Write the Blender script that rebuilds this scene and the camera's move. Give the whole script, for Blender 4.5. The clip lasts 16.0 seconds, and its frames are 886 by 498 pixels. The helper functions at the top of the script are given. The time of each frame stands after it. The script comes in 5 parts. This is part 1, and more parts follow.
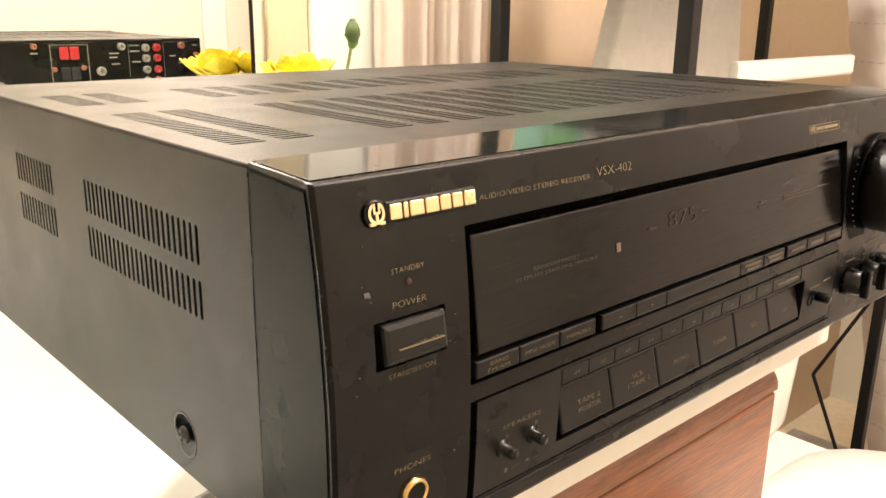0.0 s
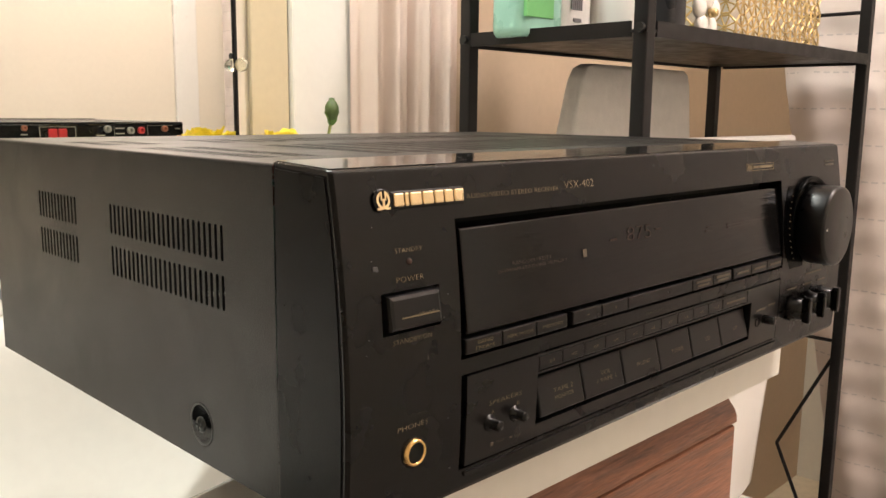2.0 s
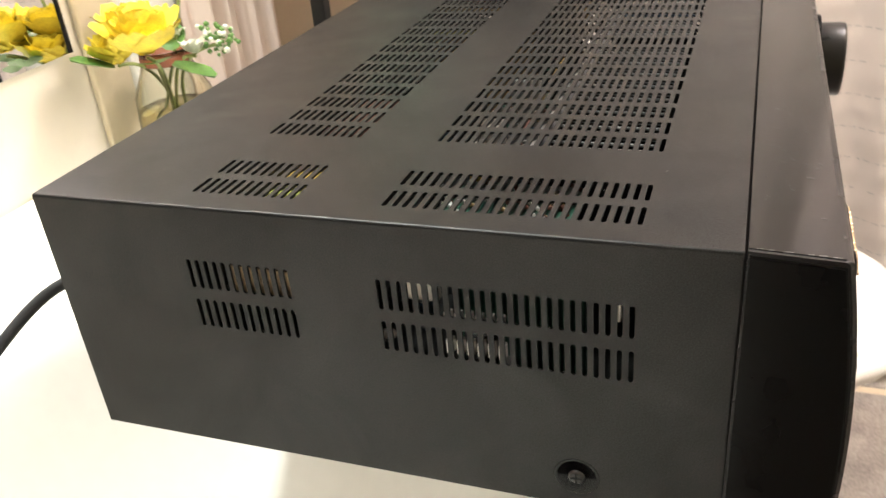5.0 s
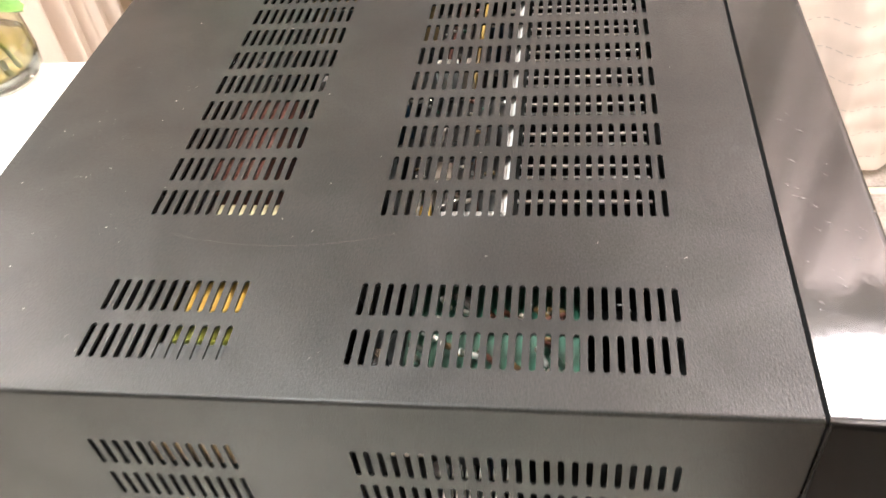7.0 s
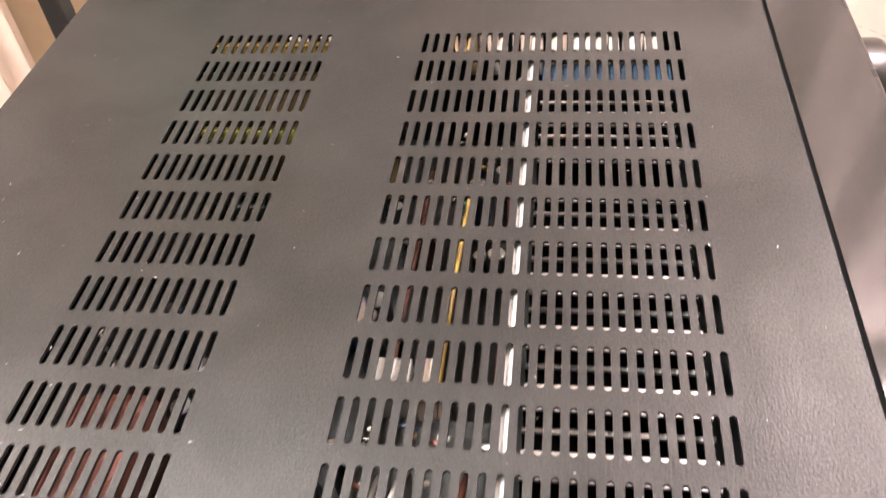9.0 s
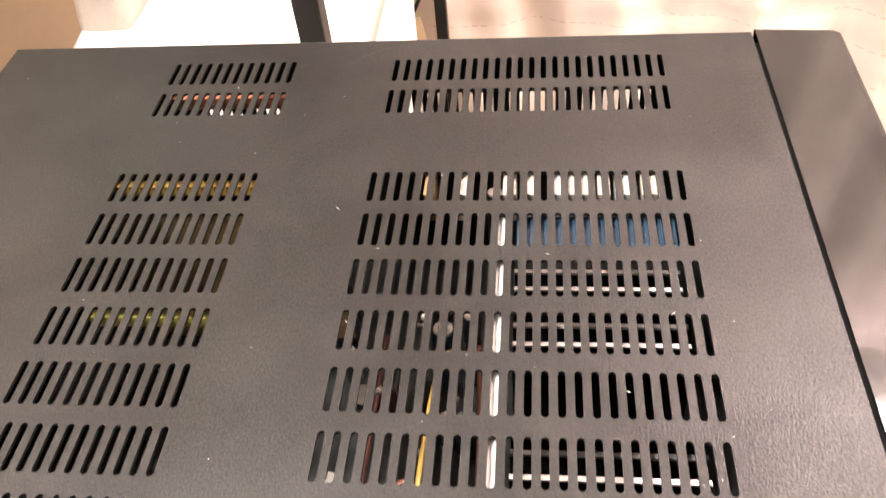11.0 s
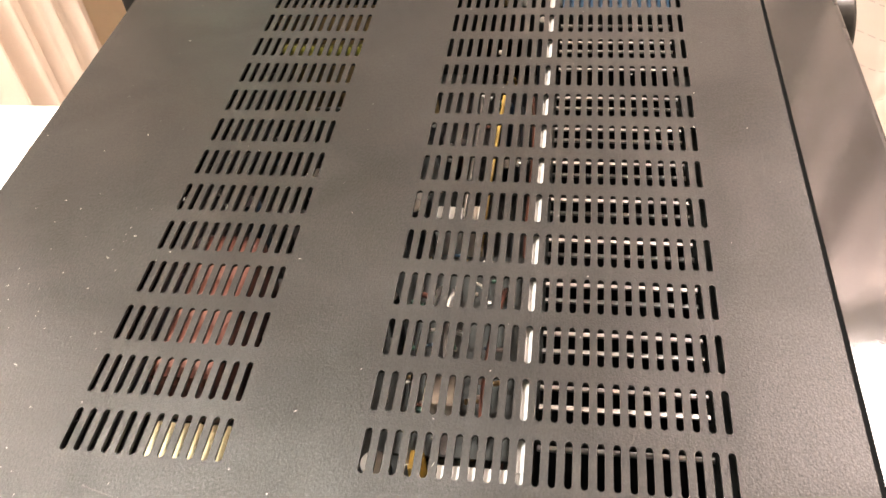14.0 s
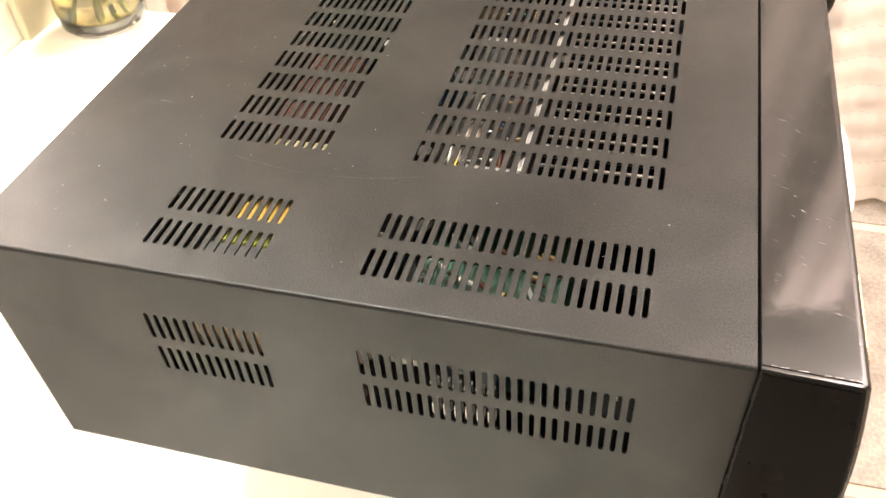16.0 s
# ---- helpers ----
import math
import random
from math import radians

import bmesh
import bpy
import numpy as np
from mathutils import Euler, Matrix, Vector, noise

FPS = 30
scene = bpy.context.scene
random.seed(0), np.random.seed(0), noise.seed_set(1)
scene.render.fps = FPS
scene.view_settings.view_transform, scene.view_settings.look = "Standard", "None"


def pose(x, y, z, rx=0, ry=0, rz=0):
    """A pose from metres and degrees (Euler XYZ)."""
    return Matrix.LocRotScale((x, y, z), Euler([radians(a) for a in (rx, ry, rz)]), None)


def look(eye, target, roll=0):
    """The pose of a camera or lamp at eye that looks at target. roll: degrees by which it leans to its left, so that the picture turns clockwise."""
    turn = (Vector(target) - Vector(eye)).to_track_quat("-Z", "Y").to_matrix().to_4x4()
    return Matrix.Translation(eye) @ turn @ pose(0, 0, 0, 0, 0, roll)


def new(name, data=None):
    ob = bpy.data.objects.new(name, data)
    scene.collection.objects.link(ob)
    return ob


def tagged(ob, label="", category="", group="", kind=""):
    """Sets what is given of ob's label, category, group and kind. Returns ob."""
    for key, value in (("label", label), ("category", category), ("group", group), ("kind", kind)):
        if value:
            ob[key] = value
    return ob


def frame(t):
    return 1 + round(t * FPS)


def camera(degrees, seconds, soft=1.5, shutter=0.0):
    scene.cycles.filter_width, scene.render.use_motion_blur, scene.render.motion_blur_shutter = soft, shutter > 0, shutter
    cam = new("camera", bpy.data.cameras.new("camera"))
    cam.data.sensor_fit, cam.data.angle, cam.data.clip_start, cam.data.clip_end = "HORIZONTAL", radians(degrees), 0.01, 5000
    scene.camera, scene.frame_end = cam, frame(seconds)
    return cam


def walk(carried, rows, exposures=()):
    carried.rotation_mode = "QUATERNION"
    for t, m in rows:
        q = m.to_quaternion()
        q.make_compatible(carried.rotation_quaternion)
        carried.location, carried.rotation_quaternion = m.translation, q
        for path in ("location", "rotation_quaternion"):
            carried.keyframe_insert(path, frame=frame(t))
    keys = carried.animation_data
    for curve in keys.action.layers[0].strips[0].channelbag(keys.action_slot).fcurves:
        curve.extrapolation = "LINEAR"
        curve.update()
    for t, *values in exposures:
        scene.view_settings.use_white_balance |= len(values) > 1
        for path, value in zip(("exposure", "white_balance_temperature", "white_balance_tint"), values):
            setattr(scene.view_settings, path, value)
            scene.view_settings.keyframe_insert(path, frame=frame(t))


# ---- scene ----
cam = camera(55.5, 16.0, shutter=0.3)
PATH = [
    (0, (-0.12, -0.213, 0.964), (1.186, 1.196, 0.411), 0.8),
    (0.5, (-0.139, -0.224, 0.96), (1.185, 1.194, 0.472), 1.3),
    (1, (-0.154, -0.235, 0.958), (1.194, 1.176, 0.519), 1.3),
    (1.5, (-0.161, -0.24, 0.947), (1.217, 1.159, 0.566), 0.8),
    (2, (-0.162, -0.244, 0.938), (1.237, 1.148, 0.616), 0.6),
    (2.5, (-0.173, -0.248, 0.927), (1.229, 1.143, 0.613), 0.6),
    (3, (-0.181, -0.24, 0.924), (1.23, 1.134, 0.577), 0.7),
    (3.5, (-0.202, -0.178, 0.942), (1.299, 1.069, 0.503), 1.1),
    (3.7, (-0.215, -0.141, 0.954), (1.331, 1.025, 0.452), 0.9),
    (5.8, (-0.243, 0.055, 1.105), (1.325, 0.397, -0.088), -8.4),
    (6, (-0.231, 0.059, 1.113), (1.306, 0.395, -0.122), -9.0),
    (6.5, (-0.202, 0.066, 1.119), (1.256, 0.373, -0.216), -9.2),
    (7, (-0.133, 0.065, 1.112), (1.277, 0.365, -0.274), -7.8),
    (7.5, (-0.082, 0.078, 1.101), (1.306, 0.374, -0.309), -6.7),
    (8, (-0.03, 0.076, 1.102), (1.352, 0.377, -0.312), -6.3),
    (8.5, (0.013, 0.077, 1.098), (1.394, 0.378, -0.317), -6.7),
    (9, (0.05, 0.076, 1.095), (1.44, 0.348, -0.317), -6.4),
    (9.5, (0.096, 0.071, 1.096), (1.47, 0.328, -0.334), -6.3),
    (9.7, (0.111, 0.073, 1.096), (1.496, 0.329, -0.324), -6.4),
    (11.8, (0.083, 0.079, 1.094), (1.459, 0.279, -0.344), -6.6),
    (12, (0.072, 0.078, 1.096), (1.442, 0.272, -0.348), -6.5),
    (12.5, (0.051, 0.076, 1.101), (1.412, 0.278, -0.35), -6.6),
    (13, (0.023, 0.076, 1.109), (1.384, 0.294, -0.339), -6.6),
    (13.5, (-0.005, 0.079, 1.112), (1.36, 0.319, -0.329), -6.3),
    (14, (-0.026, 0.079, 1.119), (1.328, 0.362, -0.326), -6.3),
    (14.5, (-0.056, 0.075, 1.125), (1.304, 0.395, -0.306), -5.7),
    (15, (-0.099, 0.065, 1.124), (1.265, 0.425, -0.294), -6.5),
    (15.5, (-0.141, 0.057, 1.124), (1.229, 0.433, -0.284), -6.1),
    (16, (-0.173, 0.038, 1.125), (1.203, 0.491, -0.253), -4.7),
]
# inside the two unseen stretches
GAPS = [
    (4.4, (-0.235, -0.055, 1.005), (1.35, 0.84, 0.31), -2.0),
    (5.1, (-0.248, 0.012, 1.065), (1.345, 0.60, 0.085), -6.2),
    (10.4, (0.148, 0.075, 1.098), (1.520, 0.315, -0.32), -6.3),
    (11.1, (0.134, 0.078, 1.095), (1.508, 0.296, -0.333), -6.4),
]
walk(cam, [(t, look(eye, target, roll)) for t, eye, target, roll in sorted(PATH + GAPS)],
     [(0.0, -0.20, 6450, 8), (0.5, -0.40, 6400, 8), (1.0, -0.68, 6300, 9), (1.5, -0.92, 6130, 9), (2.0, -1.01, 6030, 9), (2.5, -1.0, 6000, 9), (3.7, -0.98, 5950, 9), (5.8, -0.08, 5800, 7),
      (7.5, 0.41, 5850, 12), (9.7, 0.54, 6250, 21), (14.0, 0.45, 6520, 15), (16.0, 0.28, 6300, 10)])

# ---------------------------------------------------------------- light
world = bpy.data.worlds.new("world")
scene.world = world
world.use_nodes = True
bg = world.node_tree.nodes["Background"]
bg.inputs[0].default_value = (1.0, 0.9, 0.78, 1)
bg.inputs[1].default_value = 0.05
scene.view_settings.exposure = 0.0


def lamp(name, kind, place, target, energy, colour, size):
    data = bpy.data.lights.new(name, kind)
    data.energy, data.color = energy, colour
    if kind == "AREA":
        data.shape, data.size, data.size_y = "RECTANGLE", size[0], size[1]
    else:
        data.shadow_soft_size = size
    ob = new(name, data)
    ob.matrix_world = look(place, target)
    return ob


WARM = (0.98, 0.955, 0.84)
for lx in (-0.05, 0.17, 0.39):
    lamp("vanity_lamp", "AREA", (lx, 0.43, 1.95), (lx, 0.25, 0), 9.6, WARM, (0.11, 0.11))
lamp("ceiling_lamp", "POINT", (0.99, -0.66, 2.22), (0.99, -0.66, 0), 112.0, (1.0, 0.83, 0.75), 0.14)

# ---------------------------------------------------------------- materials


def mat(name, colour, rough=0.5, metal=0.0, vary=0.12, scale=40.0, fine=600.0, bump=0.0, bump_scale=None, rvary=0.08, coat=0.0, spec=0.5, stretch=None):
    """Base colour with variation at two scales, roughness variation and a fine relief."""
    m = bpy.data.materials.new(name)
    m.use_nodes = True
    nt = m.node_tree
    p = nt.nodes["Principled BSDF"]
    p.inputs["Metallic"].default_value = metal
    p.inputs["Coat Weight"].default_value = coat
    p.inputs["Specular IOR Level"].default_value = spec
    tc = nt.nodes.new("ShaderNodeTexCoord")
    vec = tc.outputs["Object"]
    if stretch:
        mp = nt.nodes.new("ShaderNodeMapping")
        mp.inputs["Scale"].default_value = stretch
        nt.links.new(vec, mp.inputs["Vector"])
        vec = mp.outputs["Vector"]
    n1 = nt.nodes.new("ShaderNodeTexNoise")
    n1.inputs["Scale"].default_value, n1.inputs["Detail"].default_value = scale, 4
    n2 = nt.nodes.new("ShaderNodeTexNoise")
    n2.inputs["Scale"].default_value, n2.inputs["Detail"].default_value = fine, 2
    for n in (n1, n2):
        nt.links.new(vec, n.inputs["Vector"])
    mix = nt.nodes.new("ShaderNodeMath")
    mix.operation = "MULTIPLY_ADD"
    mix.inputs[1].default_value = 0.4
    nt.links.new(n2.outputs["Fac"], mix.inputs[0])
    half = nt.nodes.new("ShaderNodeMath")
    half.operation = "MULTIPLY"
    half.inputs[1].default_value = 0.6
    nt.links.new(n1.outputs["Fac"], half.inputs[0])
    nt.links.new(half.outputs[0], mix.inputs[2])
    ramp = nt.nodes.new("ShaderNodeValToRGB")
    a, b = ramp.color_ramp.elements
    a.position, b.position = 0.3, 0.7
    a.color = (*[c * (1 - vary) for c in colour], 1)
    b.color = (*[min(1, c * (1 + vary)) for c in colour], 1)
    nt.links.new(mix.outputs[0], ramp.inputs["Fac"])
    nt.links.new(ramp.outputs["Color"], p.inputs["Base Color"])
    rr = nt.nodes.new("ShaderNodeMapRange")
    rr.inputs["From Min"].default_value, rr.inputs["From Max"].default_value = 0.3, 0.7
    rr.inputs["To Min"].default_value, rr.inputs["To Max"].default_value = max(0.02, rough - rvary), min(1, rough + rvary)
    nt.links.new(n1.outputs["Fac"], rr.inputs["Value"])
    nt.links.new(rr.outputs[0], p.inputs["Roughness"])
    if bump:
        nb = nt.nodes.new("ShaderNodeTexNoise")
        nb.inputs["Scale"].default_value, nb.inputs["Detail"].default_value = bump_scale or fine, 3
        nt.links.new(vec, nb.inputs["Vector"])
        bp = nt.nodes.new("ShaderNodeBump")
        bp.inputs["Strength"].default_value, bp.inputs["Distance"].default_value = bump, 0.001
        nt.links.new(nb.outputs["Fac"], bp.inputs["Height"])
        nt.links.new(bp.outputs["Normal"], p.inputs["Normal"])
    return m


def glass_mat(name, colour, rough=0.0, ior=1.45):
    m = mat(name, colour, 0.03, vary=0.02)
    p = m.node_tree.nodes["Principled BSDF"]
    for link in list(p.inputs["Roughness"].links):
        m.node_tree.links.remove(link)
    p.inputs["Roughness"].default_value = rough
    p.inputs["Transmission Weight"].default_value = 1.0
    p.inputs["IOR"].default_value = ior
    return m


def wood_mat(name):
    m = mat(name, (0.25, 0.102, 0.052), 0.40, vary=0.6, scale=10, fine=70, bump=0.35, bump_scale=55, stretch=(1.0, 14, 14), coat=0.2)
    return m


def paint_grain(m, low, high, fine, smudge):
    """Let the gloss of a textured paint vary with its grain and with old handling marks."""
    nt = m.node_tree
    p = nt.nodes["Principled BSDF"]
    tc = nt.nodes.new("ShaderNodeTexCoord")
    mp = nt.nodes.new("ShaderNodeMapping")
    mp.inputs["Scale"].default_value = (0.55, 1.0, 1.0)
    nt.links.new(tc.outputs["Object"], mp.inputs["Vector"])
    grain = nt.nodes.new("ShaderNodeTexNoise")
    grain.inputs["Scale"].default_value, grain.inputs["Detail"].default_value = fine, 2
    nt.links.new(mp.outputs["Vector"], grain.inputs["Vector"])
    marks = nt.nodes.new("ShaderNodeTexNoise")
    marks.inputs["Scale"].default_value, marks.inputs["Detail"].default_value, marks.inputs["Distortion"].default_value = smudge, 6, 1.2
    nt.links.new(tc.outputs["Object"], marks.inputs["Vector"])
    g = nt.nodes.new("ShaderNodeMapRange")
    g.inputs["From Min"].default_value, g.inputs["From Max"].default_value = 0.30, 0.70
    g.inputs["To Min"].default_value, g.inputs["To Max"].default_value = low, high
    nt.links.new(grain.outputs["Fac"], g.inputs["Value"])
    k = nt.nodes.new("ShaderNodeMapRange")
    k.inputs["From Min"].default_value, k.inputs["From Max"].default_value = 0.35, 0.70
    k.inputs["To Min"].default_value, k.inputs["To Max"].default_value = 0.84, 1.18
    nt.links.new(marks.outputs["Fac"], k.inputs["Value"])
    both = nt.nodes.new("ShaderNodeMath")
    both.operation = "MULTIPLY"
    nt.links.new(g.outputs[0], both.inputs[0])
    nt.links.new(k.outputs[0], both.inputs[1])
    nt.links.new(both.outputs[0], p.inputs["Specular IOR Level"])
    return m


M = dict(
    case=paint_grain(mat("satin_grey_steel", (0.0080, 0.0082, 0.0079), 0.37, 0.0, 0.2, 22, 900, 0.15, 1500, 0.045), 0.15, 0.28, 1700, 22),
    panel=mat("black_satin_plastic", (0.0036, 0.0034, 0.0036), 0.27, 0, 0.15, 40, 900, 0.03, 1500, 0.012, spec=0.28),
    cheek=mat("satin_black_cheek", (0.0020, 0.0021, 0.0021), 0.28, 0, 0.15, 40, 900, 0.06, 1500, 0.01, spec=0.085),
    knob=mat("black_knob_plastic", (0.0022, 0.0022, 0.0024), 0.30, 0, 0.12, 60, 900, 0.02, 1500, 0.03, spec=0.35),
    field=mat("dark_scale_field", (0.0012, 0.0012, 0.0013), 0.20, 0, 0.1, 40, 900, 0.0, None, 0.03, spec=0.03),
    gloss=mat("black_gloss_plastic", (0.008, 0.008, 0.008), 0.08, 0, 0.25, 38, 500, 0.02, 200, 0.03, spec=0.27),
    button=mat("black_button_plastic", (0.0056, 0.0054, 0.0056), 0.30, 0, 0.1, 60, 900, 0.03, 1500, rvary=0.03, spec=0.32),
    # near-black for dark trim and for the shade painted into recesses
    dark=mat("recess_shade_dark_plastic", (0.003, 0.003, 0.003), 0.6, spec=0.2),
    window=mat("smoked_display_window", (0.004, 0.0034, 0.0036), 0.12, 0, 0.2, 20, 300, 0.40, 300, 0.04, spec=0.31, stretch=(0.07, 1, 1)),
    gold=mat("gold_print", (0.22, 0.175, 0.10), 0.45, 0.2, 0.15, 300, 2000),
    logo=mat("polished_gold_badge", (0.83, 0.66, 0.40), 0.25, 0.85, 0.08, 200, 900),
    brass=mat("brass_ring", (0.70, 0.48, 0.20), 0.22, 1.0, 0.1, 200, 900),
    print=mat("dim_gold_print", (0.095, 0.077, 0.052), 0.5, 0.1, 0.2, 300, 2000),
    chrome=mat("chrome", (0.7, 0.7, 0.7), 0.12, 1.0, 0.05),
    screw=mat("blackened_screw", (0.04, 0.04, 0.04), 0.35, 0.8, 0.2, 300, 900),
    digits=mat("unlit_digits", (0.040, 0.024, 0.020), 0.13, spec=0.34, rvary=0.04),
    pcb=mat("green_circuit_board", (0.016, 0.075, 0.045), 0.4, 0, 0.5, 90, 500, 0.3, 300),
    # darker copy of the green board, with the case's inner shade in its colour
    board=mat("board_in_case_shade", (0.005, 0.0065, 0.005), 0.6, 0, 0.5, 90, 500, 0.3, 300),
    tanpcb=mat("tan_circuit_board", (0.26, 0.17, 0.07), 0.5, 0, 0.4, 90, 500, 0.3, 300),
    sink=mat("anodised_heat_sink", (0.52, 0.52, 0.52), 0.35, 0.8, 0.3, 60, 600),
    steel=mat("zinc_steel", (0.50, 0.49, 0.46), 0.32, 0.9, 0.2, 60, 700, 0.1, 300),
    white_plastic=mat("white_plastic", (0.74, 0.72, 0.68), 0.4, 0, 0.08, 60, 500),
    copper=mat("copper_winding", (0.13, 0.046, 0.030), 0.4, 0.3, 0.4, 80, 700, 0.4, 500),
    yellow=mat("yellow_tape", (0.44, 0.29, 0.03), 0.45, 0, 0.25, 70, 500),
    lime=mat("lime_film", (0.42, 0.45, 0.05), 0.45, 0, 0.25, 70, 500),
    olive=mat("olive_film", (0.30, 0.28, 0.05), 0.5, 0, 0.3, 70, 500),
    cream_film=mat("cream_film", (0.50, 0.46, 0.27), 0.45, 0, 0.25, 70, 500),
    grey_bar=mat("grey_painted_bar", (0.44, 0.45, 0.44), 0.45, 0, 0.15, 80, 500),
    amber=mat("amber_wire", (0.28, 0.18, 0.035), 0.45, 0, 0.2, 80, 500),
    pale=mat("pale_plug_plastic", (0.42, 0.38, 0.33), 0.45, 0, 0.25, 90, 500),
    blue=mat("blue_capacitor", (0.022, 0.055, 0.10), 0.35, 0, 0.3, 80, 500),
    # black anodising, taken darker still to hold the shade between the fins
    void=mat("black_sink_depth_shade", (0.0035, 0.0035, 0.004), 0.7, spec=0.1),
    black_cap=mat("black_capacitor_sleeve", (0.015, 0.015, 0.018), 0.3),
    red=mat("red_terminal_plastic", (0.38, 0.018, 0.02), 0.35),
    orange=mat("orange_jack", (0.30, 0.10, 0.05), 0.4),
    white_jack=mat("pale_jack", (0.24, 0.225, 0.19), 0.35),
    rubber=mat("black_rubber", (0.012, 0.012, 0.012), 0.7),
    wall=mat("cream_wall_paint", (0.80, 0.74, 0.62), 0.6, 0, 0.03, 3, 90, 0.15, 260),
    tan=mat("tan_wall_paint", (0.56, 0.44, 0.31), 0.6, 0, 0.05, 4, 100, 0.12, 260),
    # khaki: the wall's shade beside the casing, put into a colour
    khaki=mat("khaki_wall_shade", (0.62, 0.54, 0.37), 0.6, 0, 0.05, 5, 120, 0.1, 260),
    trimw=mat("white_gloss_paint", (0.84, 0.83, 0.78), 0.35, 0, 0.03, 5, 120, 0.05, 200),
    ceil=mat("ceiling_paint", (0.82, 0.80, 0.75), 0.8, 0, 0.03, 3, 90),
    counter=mat("white_cultured_marble", (0.84, 0.82, 0.76), 0.16, 0, 0.035, 7, 90, 0.0, None, 0.05),
    ceramic=mat("white_glazed_ceramic", (0.86, 0.84, 0.80), 0.12, 0, 0.02, 6, 90),
    wood=wood_mat("dark_walnut"),
    tile=mat("grey_stone_tile", (0.34, 0.31, 0.28), 0.45, 0, 0.45, 16, 160, 0.2, 120),
    grout=mat("pale_grout", (0.70, 0.60, 0.44), 0.8, 0, 0.1, 60, 400, 0.3, 400),
    curtain=mat("white_woven_cotton", (0.70, 0.63, 0.59), 0.85, 0, 0.05, 20, 900, 0.5, 900),
    stitch=mat("grey_stitching", (0.20, 0.19, 0.19), 0.9, 0, 0.2, 200, 900),
    drape=mat("pale_pink_drape", (0.78, 0.66, 0.58), 0.85, 0, 0.05, 20, 900, 0.4, 900),
    black_steel=mat("black_powder_coat", (0.0075, 0.0068, 0.0068), 0.42, 0, 0.2, 50, 900, 0.1, 900, spec=0.3),
    mirror=mat("silvered_mirror", (0.90, 0.91, 0.89), 0.0, 1.0, 0.0, rvary=0.0),
    petal=mat("yellow_petal", (0.86, 0.66, 0.05), 0.55, 0, 0.25, 60, 400, 0.2, 200),
    leaf=mat("green_leaf", (0.11, 0.22, 0.045), 0.5, 0, 0.3, 60, 400, 0.2, 200),
    bud=mat("green_bud", (0.075, 0.115, 0.035), 0.5, 0, 0.3, 90, 400),
    whitepetal=mat("white_petal", (0.78, 0.78, 0.66), 0.6, 0, 0.1, 60, 400),
    stem=mat("pale_stem", (0.25, 0.30, 0.10), 0.5, 0, 0.2),
    glass=glass_mat("clear_glass", (0.90, 0.89, 0.78)),
    water=glass_mat("vase_water", (0.60, 0.52, 0.25), 0.0, 1.33),
    mint=mat("mint_bottle_plastic", (0.36, 0.66, 0.55), 0.3, 0, 0.06),
    green_label=mat("bright_green_label", (0.20, 0.55, 0.20), 0.4, 0, 0.08),
    navy=mat("navy_cap", (0.03, 0.03, 0.22), 0.35),
    basket=mat("gilt_metal", (0.66, 0.50, 0.24), 0.32, 0.8, 0.15, 80, 500),
    scuff=mat("rubbed_scuff", (0.07, 0.068, 0.065), 0.45, 0, 0.3, 200, 900),
    fleck=mat("pale_dust", (0.30, 0.29, 0.28), 0.8),
)

# ---------------------------------------------------------------- mesh helpers


def part(name, bm, material, parent=None, label="", smooth=False):
    me = bpy.data.meshes.new(name)
    bm.normal_update()
    bm.to_mesh(me)
    bm.free()
    me.materials.append(material)
    if smooth:
        me.shade_smooth()
    ob = new(name, me)
    ob.parent = parent
    if label:
        tagged(ob, label)
    return ob


def thing(name, label, category, group="", kind=""):
    return tagged(new(name), label, category, group, kind)


def box(bm, x0, x1, y0, y1, z0, z1, bevel=0.0, seg=2):
    vs = [bm.verts.new((x, y, z)) for x in (x0, x1) for y in (y0, y1) for z in (z0, z1)]
    fs = [bm.faces.new([vs[i] for i in q]) for q in ((0, 1, 3, 2), (4, 6, 7, 5), (0, 4, 5, 1), (2, 3, 7, 6), (0, 2, 6, 4), (1, 5, 7, 3))]
    if bevel:
        es = list({e for f in fs for e in f.edges})
        bmesh.ops.bevel(bm, geom=es, offset=bevel, segments=seg, profile=0.5, affect="EDGES")
    return bm


def boxed(*a, **k):
    return box(bmesh.new(), *a, **k)


def rod(bm, p0, p1, r0, r1=None, seg=16, cap=True):
    p0, p1 = Vector(p0), Vector(p1)
    r1 = r0 if r1 is None else r1
    d = p1 - p0
    turn = d.to_track_quat("Z", "Y").to_matrix().to_4x4()
    bmesh.ops.create_cone(bm, cap_ends=cap, segments=seg, radius1=r0, radius2=r1, depth=d.length, matrix=Matrix.Translation((p0 + p1) / 2) @ turn)
    return bm


def lathe(profile, seg=32, centre=(0, 0, 0), axis="Z"):
    """Turn (radius, height) pairs round an axis."""
    bm = bmesh.new()
    rings = []
    for r, h in profile:
        ring = []
        for k in range(seg):
            a = 2 * math.pi * k / seg
            c, s = r * math.cos(a), r * math.sin(a)
            p = (c, s, h) if axis == "Z" else (c, -h, s)
            ring.append(bm.verts.new((centre[0] + p[0], centre[1] + p[1], centre[2] + p[2])))
        rings.append(ring)
    for a, b in zip(rings, rings[1:]):
        for k in range(seg):
            bm.faces.new((a[k], a[(k + 1) % seg], b[(k + 1) % seg], b[k]))
    bm.faces.new(rings[0][::-1])
    bm.faces.new(rings[-1])
    bmesh.ops.recalc_face_normals(bm, faces=bm.faces)
    return bm


